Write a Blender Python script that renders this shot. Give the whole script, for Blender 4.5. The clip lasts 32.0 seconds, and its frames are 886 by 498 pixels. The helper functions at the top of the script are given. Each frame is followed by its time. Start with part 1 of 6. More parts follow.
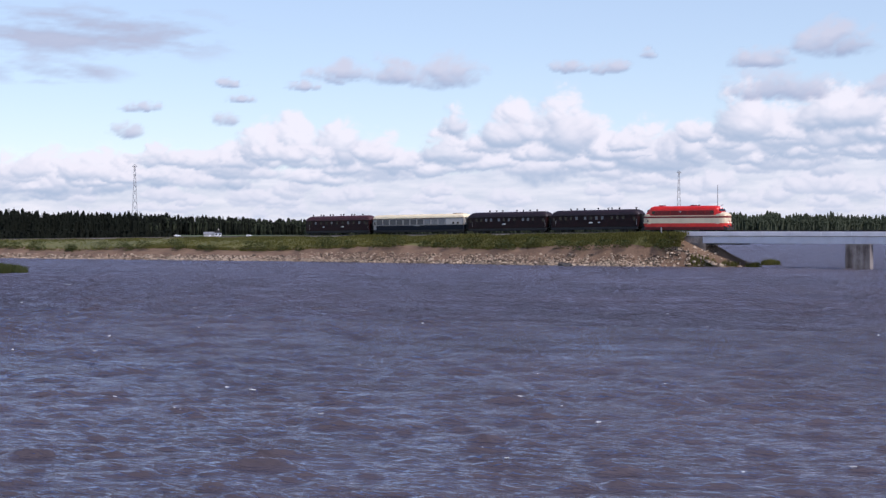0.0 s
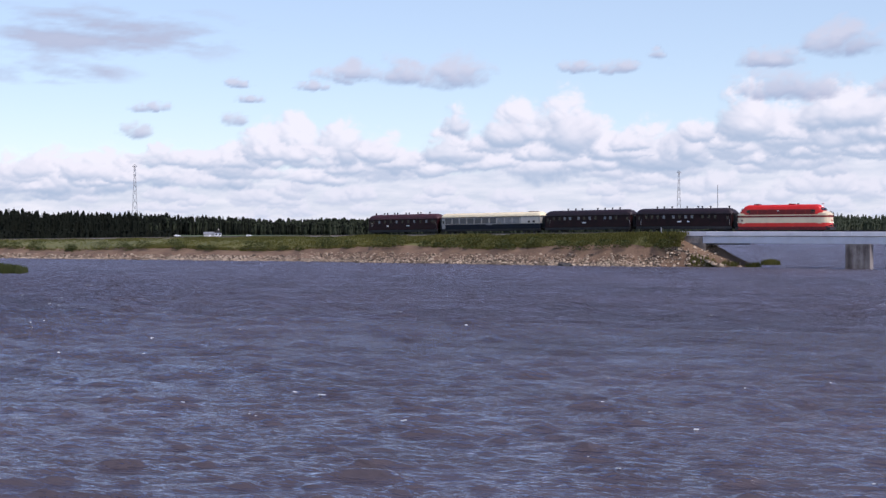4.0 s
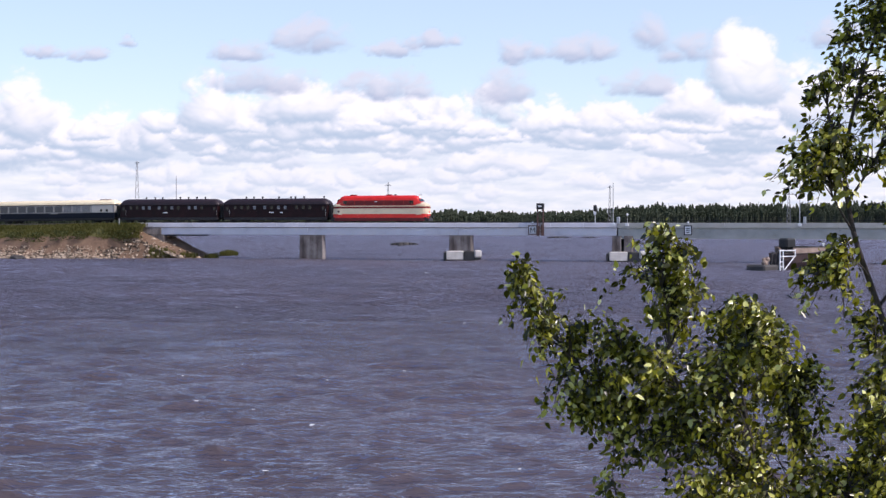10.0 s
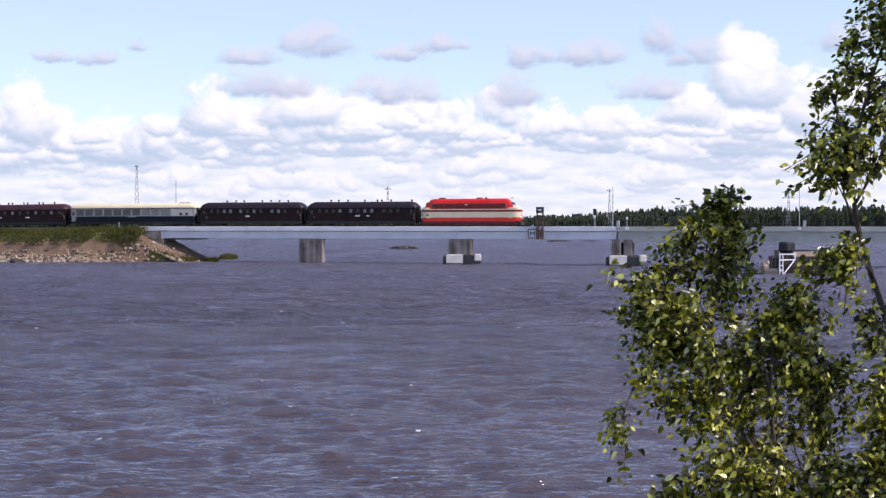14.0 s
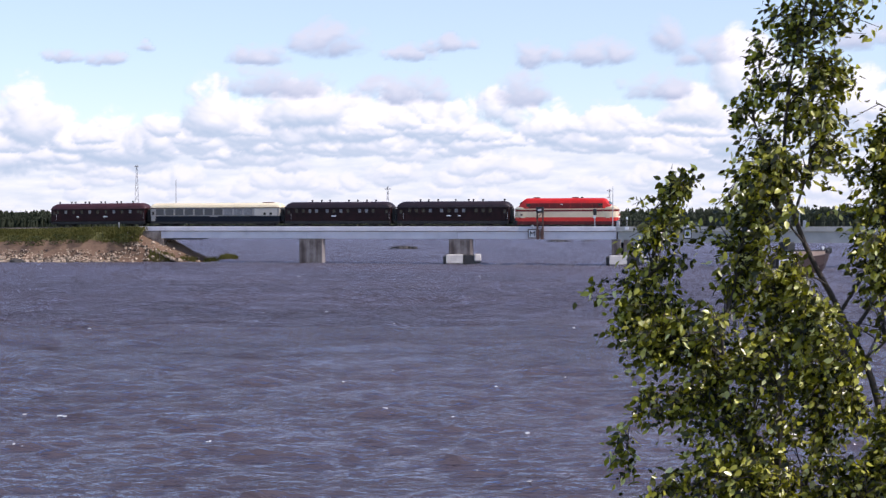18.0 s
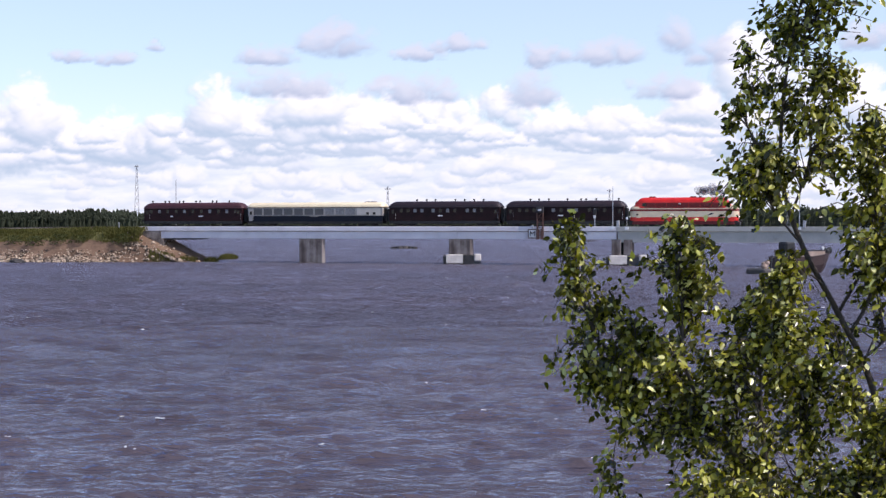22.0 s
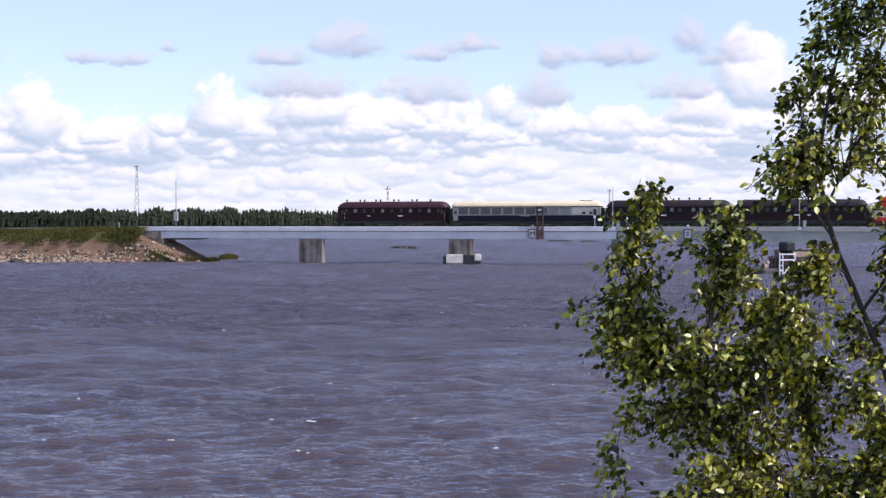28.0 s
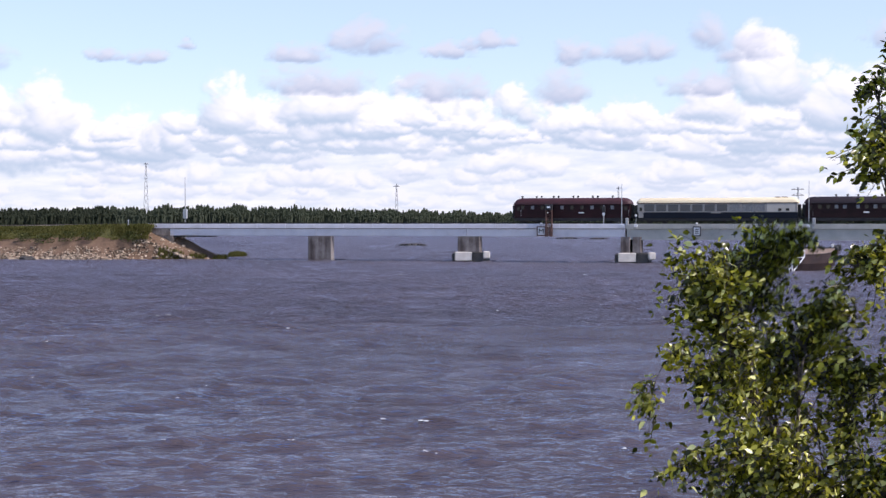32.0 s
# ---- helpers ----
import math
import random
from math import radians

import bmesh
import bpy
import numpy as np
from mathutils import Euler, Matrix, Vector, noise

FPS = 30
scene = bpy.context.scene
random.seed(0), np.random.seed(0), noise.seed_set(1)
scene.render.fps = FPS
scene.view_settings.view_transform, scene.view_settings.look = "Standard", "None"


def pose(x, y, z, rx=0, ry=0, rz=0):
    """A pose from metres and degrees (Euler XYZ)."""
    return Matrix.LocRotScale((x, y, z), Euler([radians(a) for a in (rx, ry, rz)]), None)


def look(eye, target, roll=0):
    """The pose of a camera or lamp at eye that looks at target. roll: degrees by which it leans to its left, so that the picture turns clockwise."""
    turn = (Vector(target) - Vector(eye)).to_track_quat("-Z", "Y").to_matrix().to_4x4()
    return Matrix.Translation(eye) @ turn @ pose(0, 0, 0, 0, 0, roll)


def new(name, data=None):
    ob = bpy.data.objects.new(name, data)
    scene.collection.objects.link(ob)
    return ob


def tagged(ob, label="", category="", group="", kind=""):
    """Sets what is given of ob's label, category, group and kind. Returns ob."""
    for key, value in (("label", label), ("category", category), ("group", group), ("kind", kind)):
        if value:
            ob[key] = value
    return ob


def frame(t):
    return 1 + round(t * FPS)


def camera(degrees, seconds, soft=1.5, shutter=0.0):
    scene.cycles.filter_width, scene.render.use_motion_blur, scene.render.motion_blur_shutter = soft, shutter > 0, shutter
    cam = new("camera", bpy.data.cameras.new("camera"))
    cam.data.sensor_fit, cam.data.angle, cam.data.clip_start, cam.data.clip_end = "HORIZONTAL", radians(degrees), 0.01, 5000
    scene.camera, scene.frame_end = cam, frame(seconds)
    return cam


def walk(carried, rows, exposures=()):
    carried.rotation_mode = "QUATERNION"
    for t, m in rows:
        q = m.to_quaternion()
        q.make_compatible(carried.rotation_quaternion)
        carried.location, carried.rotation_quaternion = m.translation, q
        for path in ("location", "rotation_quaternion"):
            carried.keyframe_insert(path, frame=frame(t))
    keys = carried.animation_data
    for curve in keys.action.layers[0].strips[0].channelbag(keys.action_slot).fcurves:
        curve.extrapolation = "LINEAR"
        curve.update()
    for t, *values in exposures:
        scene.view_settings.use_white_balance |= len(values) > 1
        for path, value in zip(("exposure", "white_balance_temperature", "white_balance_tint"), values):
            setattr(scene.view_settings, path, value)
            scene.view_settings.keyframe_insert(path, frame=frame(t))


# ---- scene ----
# One still tripod camera on the shore that pans after the train. Water level is z = 0.
EYE_Z = 6.7
cam = camera(35.72, 32.0, soft=1.4, shutter=0.3)
PAN = [(0.0, -22.28, -0.748), (4.2, -22.28, -0.748), (4.5, -22.33, -0.704), (5.0, -19.72, -0.951), (5.5, -17.215, -0.508),
       (6.0, -13.015, -0.333), (6.5, -8.14, -0.35), (7.0, -1.526, -0.257), (7.5, 1.04, -0.068), (8.0, 0.69, -0.321),
       (8.5, 0.067, -0.638), (9.0, 0.0, -0.949), (9.5, -0.01, -1.07), (10.0, -0.013, -1.114), (11.0, -0.03, -1.12),
       (12.0, -0.005, -1.063), (13.0, -0.005, -1.001), (14.0, 0.0, -0.961), (31.45, 0.0, -0.961), (31.65, -0.368, -1.072), (32.0, -0.368, -1.072)]
walk(cam, [(t, pose(0, 0, EYE_Z, 90 + tilt, 0, -pan)) for t, pan, tilt in PAN],
     exposures=[(0.0, -0.26, 6150, 21.5), (4.5, -0.24, 6150, 21.5), (5.5, -0.17, 6240, 22), (7.0, -0.16, 6360, 22), (9.0, -0.05, 6340, 22), (32.0, 0.0, 6300, 22)])

# ---- light ----
SUN_AZ, SUN_EL = 115.0, 48.0  # clockwise from +y
world = bpy.data.worlds.new("world")
scene.world = world
world.use_nodes = True
wn = world.node_tree
sky = wn.nodes.new("ShaderNodeTexSky")
sky.sky_type = "NISHITA"
sky.sun_disc = False
sky.sun_elevation, sky.sun_rotation = radians(SUN_EL), radians(SUN_AZ)
sky.air_density, sky.dust_density, sky.ozone_density = 1.0, 0.3, 2.5
wn.links.new(sky.outputs[0], wn.nodes["Background"].inputs[0])
wn.nodes["Background"].inputs[1].default_value = 0.165
sun = new("sun", bpy.data.lights.new("sun", "SUN"))
sun.data.energy, sun.data.angle, sun.data.color = 4.4, radians(0.53), (1.0, 0.95, 0.87)
a, e = radians(SUN_AZ), radians(SUN_EL)
sun.matrix_world = look((0, 0, 300), (-math.sin(a) * math.cos(e), -math.cos(a) * math.cos(e), 300 - math.sin(e)))

# ---- materials ----
def node(nt, kind, **props):
    n = nt.nodes.new("ShaderNode" + kind)
    for k, v in props.items():
        if k == "op":
            n.operation = v
        elif k == "ins":
            for key, value in v.items():
                if hasattr(value, "is_linked"):
                    nt.links.new(value, n.inputs[key])
                else:
                    n.inputs[key].default_value = value
    return n


def math_node(nt, op, a, b=0.0, c=0.0, clamp=False):
    n = nt.nodes.new("ShaderNodeMath")
    n.operation, n.use_clamp = op, clamp
    for i, v in enumerate((a, b, c)):
        if hasattr(v, "is_linked"):
            nt.links.new(v, n.inputs[i])
        else:
            n.inputs[i].default_value = v
    return n.outputs[0]


def ramp(nt, fac, stops):
    n = nt.nodes.new("ShaderNodeValToRGB")
    els = n.color_ramp.elements
    while len(els) < len(stops):
        els.new(0.5)
    for el, (pos, col) in zip(els, stops):
        el.position, el.color = pos, (*col, 1)
    nt.links.new(fac, n.inputs[0])
    return n.outputs[0]


def surface(name, dark, light, rough=0.7, scale=1.0, fine=12.0, metal=0.0, bump=0.3, dirt=None, spec=0.5, island=0.0, streak=0.0, runs=2.2):
    """A mottled surface with variation at two scales: broad stains and fine grain, in metres of the object's own space."""
    m = bpy.data.materials.new(name)
    m.use_nodes = True
    nt = m.node_tree
    bs = nt.nodes["Principled BSDF"]
    co = nt.nodes.new("ShaderNodeTexCoord").outputs["Object"]
    broad = node(nt, "TexNoise", ins={"Vector": co, "Scale": scale, "Detail": 6.0, "Roughness": 0.6}).outputs[0]
    grain = node(nt, "TexNoise", ins={"Vector": co, "Scale": scale * fine, "Detail": 3.0}).outputs[0]
    mix = math_node(nt, "ADD", math_node(nt, "MULTIPLY", broad, 0.7), math_node(nt, "MULTIPLY", grain, 0.3))
    if streak:
        # run-off stains that hang down the face
        run = node(nt, "Mapping", ins={"Vector": co, "Scale": (1.0, 1.0, 0.08)}).outputs[0]
        drip = node(nt, "TexNoise", ins={"Vector": run, "Scale": runs, "Detail": 4.0, "Roughness": 0.6}).outputs[0]
        mix = math_node(nt, "ADD", mix, math_node(nt, "MULTIPLY", math_node(nt, "SUBTRACT", drip, 0.5), 2 * streak))
    if island:
        rnd = nt.nodes.new("ShaderNodeNewGeometry").outputs["Random Per Island"]
        mix = math_node(nt, "ADD", mix, math_node(nt, "MULTIPLY", math_node(nt, "SUBTRACT", rnd, 0.5), island))
    stops = [(0.32, dark), (0.68, light)]
    if dirt:
        stops = [(0.22, dirt), (0.40, dark), (0.68, light)]
    nt.links.new(ramp(nt, mix, stops), bs.inputs["Base Color"])
    bs.inputs["Roughness"].default_value, bs.inputs["Metallic"].default_value = rough, metal
    bs.inputs["Specular IOR Level"].default_value = spec
    if bump:
        b = node(nt, "Bump", ins={"Height": grain, "Strength": bump, "Distance": 0.03})
        nt.links.new(b.outputs[0], bs.inputs["Normal"])
    return m


CONCRETE = surface("pale concrete", (0.70, 0.66, 0.67), (0.84, 0.80, 0.81), 0.85, 0.35, 20, dirt=(0.40, 0.37, 0.37))
CONCRETE_OLD = surface("stained concrete", (0.17, 0.135, 0.11), (0.42, 0.36, 0.31), 0.9, 0.6, 14, dirt=(0.06, 0.047, 0.04), streak=0.18)
PIER_FACE = surface("weathered brown pier concrete", (0.11, 0.085, 0.075), (0.30, 0.26, 0.235), 0.9, 0.45, 14, dirt=(0.045, 0.034, 0.03), streak=0.40, runs=0.8)
CAP_LIGHT = surface("washed concrete", (0.50, 0.46, 0.41), (0.70, 0.66, 0.60), 0.85, 0.8, 14, dirt=(0.26, 0.20, 0.16))
# near-black brown; also paints in the shade on the pier caps
NEAR_BLACK = surface("near-black for timber, rock and shade", (0.03, 0.028, 0.027), (0.10, 0.09, 0.08), 0.8, 1.0, 10)
STEEL_GREY = surface("grey painted steel", (0.40, 0.385, 0.34), (0.52, 0.50, 0.45), 0.6, 0.5, 20, dirt=(0.24, 0.21, 0.18))
RUST = surface("rusty brown steel", (0.07, 0.035, 0.025), (0.16, 0.08, 0.06), 0.7, 2.0, 10)
BULWARK = surface("dull pale grey plating", (0.24, 0.17, 0.13), (0.38, 0.29, 0.23), 0.7, 1.0, 10, dirt=(0.14, 0.11, 0.09))
HULL = surface("worn maroon hull paint", (0.024, 0.013, 0.011), (0.058, 0.029, 0.024), 0.6, 1.0, 10)
DARK_STEEL = surface("dark steel", (0.012, 0.011, 0.011), (0.04, 0.036, 0.034), 0.6, 1.5, 12)
GALV = surface("galvanised steel", (0.42, 0.42, 0.42), (0.58, 0.58, 0.58), 0.45, 2.0, 10, metal=0.6)
PYLON = surface("weathered pylon steel", (0.20, 0.20, 0.21), (0.32, 0.32, 0.33), 0.6, 0.5, 10, metal=0.3)
WHITE_PAINT = surface("white paint", (0.70, 0.70, 0.69), (0.84, 0.84, 0.83), 0.45, 1.2, 14)
RED_PAINT = surface("red locomotive paint", (0.62, 0.020, 0.014), (0.78, 0.030, 0.020), 0.28, 0.8, 16, bump=0.05, dirt=(0.30, 0.02, 0.018))
CREAM_PAINT = surface("cream locomotive paint", (0.74, 0.60, 0.40), (0.84, 0.70, 0.48), 0.3, 0.8, 16, bump=0.05, dirt=(0.5, 0.38, 0.25))
MAROON = surface("dark maroon coach paint", (0.011, 0.0028, 0.0033), (0.027, 0.006, 0.0068), 0.5, 0.7, 18, bump=0.08, dirt=(0.012, 0.005, 0.005), spec=0.25)
RED_MAROON = surface("faded maroon coach paint", (0.015, 0.003, 0.0042), (0.032, 0.006, 0.0080), 0.5, 0.7, 18, bump=0.08, dirt=(0.018, 0.006, 0.007), spec=0.25)
RED_ROOF = surface("maroon coach roof", (0.040, 0.010, 0.012), (0.075, 0.022, 0.024), 0.55, 0.7, 14)
ROOF_DARK = surface("tarred coach roof", (0.012, 0.006, 0.008), (0.028, 0.012, 0.015), 0.55, 0.7, 14)
NAVY = surface("dark blue coach paint", (0.004, 0.006, 0.013), (0.008, 0.012, 0.022), 0.5, 0.7, 16, bump=0.05, spec=0.2)
GREY_BAND = surface("pale grey coach paint", (0.29, 0.27, 0.245), (0.37, 0.35, 0.32), 0.4, 0.7, 16, bump=0.05, spec=0.3)
CREAM_BAND = surface("cream coach side paint", (0.48, 0.44, 0.38), (0.60, 0.56, 0.49), 0.45, 0.7, 16, bump=0.05, spec=0.3)
CREAM_ROOF = surface("cream coach roof", (0.80, 0.67, 0.43), (0.90, 0.77, 0.52), 0.6, 0.6, 14, dirt=(0.55, 0.48, 0.36))
EARTH = surface("bare earth", (0.115, 0.069, 0.042), (0.235, 0.148, 0.092), 0.95, 0.25, 12, bump=0.8, dirt=(0.10, 0.068, 0.046))
STONE = surface("broken stone", (0.075, 0.054, 0.037), (0.50, 0.39, 0.28), 0.9, 0.6, 8, bump=0.5, island=1.05)
GRASS_SOIL = surface("grassy soil", (0.082, 0.086, 0.022), (0.165, 0.150, 0.050), 0.95, 0.12, 20, bump=0.8)
GRASS = surface("meadow grass", (0.085, 0.090, 0.022), (0.190, 0.176, 0.055), 0.8, 0.1, 14, bump=0, island=0.1, spec=0.1)
BUSH = surface("willow bush leaves", (0.048, 0.060, 0.014), (0.105, 0.118, 0.030), 0.7, 0.4, 10, bump=0, island=0.25)
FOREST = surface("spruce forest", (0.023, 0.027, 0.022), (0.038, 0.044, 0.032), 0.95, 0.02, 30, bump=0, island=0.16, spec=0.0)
# distance haze is mixed into the next two forest colours
MIXED_FOREST = surface("hazy mixed pine and birch forest", (0.054, 0.064, 0.043), (0.092, 0.106, 0.068), 0.95, 0.02, 30, bump=0, island=0.18, spec=0.0)
HAZY_FOREST = surface("far forest paled by haze", (0.088, 0.104, 0.070), (0.138, 0.158, 0.104), 0.95, 0.02, 30, bump=0, island=0.16, spec=0.0)
FIELD = surface("far meadow", (0.045, 0.06, 0.024), (0.09, 0.10, 0.042), 0.95, 0.01, 20, bump=0)
RAIL = surface("rail steel", (0.10, 0.075, 0.06), (0.22, 0.18, 0.15), 0.45, 2.0, 10, metal=0.7)
BALLAST = surface("ballast", (0.12, 0.105, 0.10), (0.24, 0.22, 0.20), 0.95, 1.2, 8, bump=0.8)
BLACK_RUBBER = surface("black rubber", (0.008, 0.008, 0.008), (0.02, 0.02, 0.02), 0.6, 3, 8)
SMOKE = surface("diesel exhaust smoke", (0.20, 0.19, 0.20), (0.40, 0.38, 0.40), 1.0, 1.2, 4, bump=0, spec=0.0)
BOGIE_RED = surface("grimy red frame paint", (0.10, 0.012, 0.012), (0.20, 0.025, 0.022), 0.6, 1.2, 12, dirt=(0.03, 0.014, 0.014))
DARK_RED = surface("dark red paint, also for hood shade", (0.15, 0.010, 0.008), (0.25, 0.016, 0.012), 0.5, 1.5, 12, bump=0.1)
BARK = surface("grey brown bark", (0.03, 0.022, 0.018), (0.10, 0.08, 0.065), 0.85, 8, 6, bump=0.5)


def glass_material(name, colour, rough=0.08):
    m = bpy.data.materials.new(name)
    m.use_nodes = True
    bs = m.node_tree.nodes["Principled BSDF"]
    bs.inputs["Base Color"].default_value = (*colour, 1)
    bs.inputs["Roughness"].default_value = rough
    bs.inputs["Specular IOR Level"].default_value = 0.4
    return m


PANE = glass_material("dark window glass", (0.02, 0.022, 0.026))
TINTED = glass_material("tinted window glass", (0.085, 0.088, 0.096), 0.15)
# pale pane; in the old coaches its colour stands for sky seen through
PALE_PANE = surface("pale window pane with sky tone", (0.13, 0.13, 0.135), (0.28, 0.28, 0.29), 0.2, 3.0, 6, bump=0)


def lamp_glow(name, colour, strength):
    m = bpy.data.materials.new(name)
    m.use_nodes = True
    bs = m.node_tree.nodes["Principled BSDF"]
    bs.inputs["Base Color"].default_value = (*colour, 1)
    bs.inputs["Emission Color"].default_value = (*colour, 1)
    bs.inputs["Emission Strength"].default_value = strength
    return m


HEADLIGHT = lamp_glow("headlight", (1.0, 0.93, 0.8), 0.5)


def leaf_material():
    m = bpy.data.materials.new("young birch leaf")
    m.use_nodes = True
    nt = m.node_tree
    bs = nt.nodes["Principled BSDF"]
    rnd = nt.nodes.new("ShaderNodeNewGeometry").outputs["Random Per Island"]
    # palest stops paint in sun glints, darkest stops the shaded inner leaves
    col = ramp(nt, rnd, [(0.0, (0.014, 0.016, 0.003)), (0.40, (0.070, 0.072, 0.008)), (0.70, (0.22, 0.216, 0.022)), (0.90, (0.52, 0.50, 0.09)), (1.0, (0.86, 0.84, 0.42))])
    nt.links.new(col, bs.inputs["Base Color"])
    bs.inputs["Roughness"].default_value = 0.27
    bs.inputs["Specular IOR Level"].default_value = 0.45
    tr = node(nt, "BsdfTranslucent")
    bright = node(nt, "HueSaturation", ins={"Saturation": 1.1, "Value": 2.3, "Color": col})
    nt.links.new(bright.outputs[0], tr.inputs[0])
    mx = node(nt, "MixShader", ins={0: 0.26})
    nt.links.new(bs.outputs[0], mx.inputs[1])
    nt.links.new(tr.outputs[0], mx.inputs[2])
    nt.links.new(mx.outputs[0], nt.nodes["Material Output"].inputs[0])
    return m


LEAF = leaf_material()


def let_light_through(m, share):
    """Foliage: part of the light passes through the crown, so its shaded side is not black."""
    nt = m.node_tree
    bs = nt.nodes["Principled BSDF"]
    tr = node(nt, "BsdfTranslucent")
    nt.links.new(bs.inputs["Base Color"].links[0].from_socket, tr.inputs[0])
    mx = node(nt, "MixShader", ins={0: share})
    nt.links.new(bs.outputs[0], mx.inputs[1]), nt.links.new(tr.outputs[0], mx.inputs[2])
    nt.links.new(mx.outputs[0], nt.nodes["Material Output"].inputs[0])


for foliage, share in ((HAZY_FOREST, 0.6), (MIXED_FOREST, 0.6), (FOREST, 0.6), (GRASS, 0.45), (BUSH, 0.45)):
    let_light_through(foliage, share)


def thin_smoke():
    m = SMOKE
    nt = m.node_tree
    co = nt.nodes.new("ShaderNodeTexCoord").outputs["Object"]
    n = node(nt, "TexNoise", ins={"Vector": co, "Scale": 2.2, "Detail": 4.0}).outputs[0]
    mx = node(nt, "MixShader", ins={0: math_node(nt, "MULTIPLY", math_node(nt, "SUBTRACT", n, 0.36), 1.5, clamp=True)})
    nt.links.new(node(nt, "BsdfTransparent").outputs[0], mx.inputs[1])
    nt.links.new(nt.nodes["Principled BSDF"].outputs[0], mx.inputs[2])
    nt.links.new(mx.outputs[0], nt.nodes["Material Output"].inputs[0])


thin_smoke()


def water_material():
    """Brown lake water: a dim body colour under a bluish reflecting skin, ruffled by the wind."""
    m = bpy.data.materials.new("brown lake water")
    m.use_nodes = True
    nt = m.node_tree
    nt.nodes.remove(nt.nodes["Principled BSDF"])
    co = nt.nodes.new("ShaderNodeTexCoord").outputs["Object"]
    y = node(nt, "SeparateXYZ", ins={0: co}).outputs[1]
    broad = node(nt, "TexNoise", ins={"Vector": co, "Scale": 0.03, "Detail": 4.0}).outputs[0]
    base = ramp(nt, broad, [(0.35, (0.068, 0.055, 0.058)), (0.65, (0.097, 0.078, 0.083))])
    # smoother by the near shore, broken by finer ripples far out
    rough = node(nt, "MapRange", ins={0: y, 1: 35.0, 2: 150.0, 3: 0.13, 4: 0.42}).outputs[0]
    st = node(nt, "Mapping", ins={"Vector": co, "Scale": (0.45, 1.5, 1.0)})
    n1 = node(nt, "TexNoise", ins={"Vector": st.outputs[0], "Scale": 2.3, "Detail": 3.5, "Roughness": 0.57, "Distortion": 0.5}).outputs[0]
    # cat's paws: patches where the wind ruffles the water more
    paw = node(nt, "Mapping", ins={"Vector": co, "Scale": (0.10, 0.26, 1.0)})
    gust = node(nt, "TexNoise", ins={"Vector": paw.outputs[0], "Scale": 1.0, "Detail": 4.0, "Roughness": 0.65}).outputs[0]
    high = math_node(nt, "ADD", math_node(nt, "MULTIPLY", gust, 1.5), -0.25)
    open_water = node(nt, "MapRange", ins={0: y, 1: 40.0, 2: 100.0, 3: 0.44, 4: 1.35}).outputs[0]
    lee = node(nt, "MapRange", ins={0: y, 1: 130.0, 2: 220.0, 3: 1.0, 4: 0.75}).outputs[0]
    bump = node(nt, "Bump", ins={"Height": n1, "Strength": 1.0, "Distance": math_node(nt, "MULTIPLY", math_node(nt, "MULTIPLY", high, open_water), lee)}).outputs[0]
    body = node(nt, "BsdfDiffuse", ins={"Color": base, "Normal": bump})
    skin = node(nt, "BsdfGlossy", ins={"Color": (0.785, 0.805, 0.965, 1), "Roughness": rough, "Normal": bump})
    mx = node(nt, "MixShader", ins={0: node(nt, "Fresnel", ins={"IOR": 1.33, "Normal": bump}).outputs[0], 1: body.outputs[0], 2: skin.outputs[0]})
    nt.links.new(mx.outputs[0], nt.nodes["Material Output"].inputs[0])
    return m


WATER = water_material()


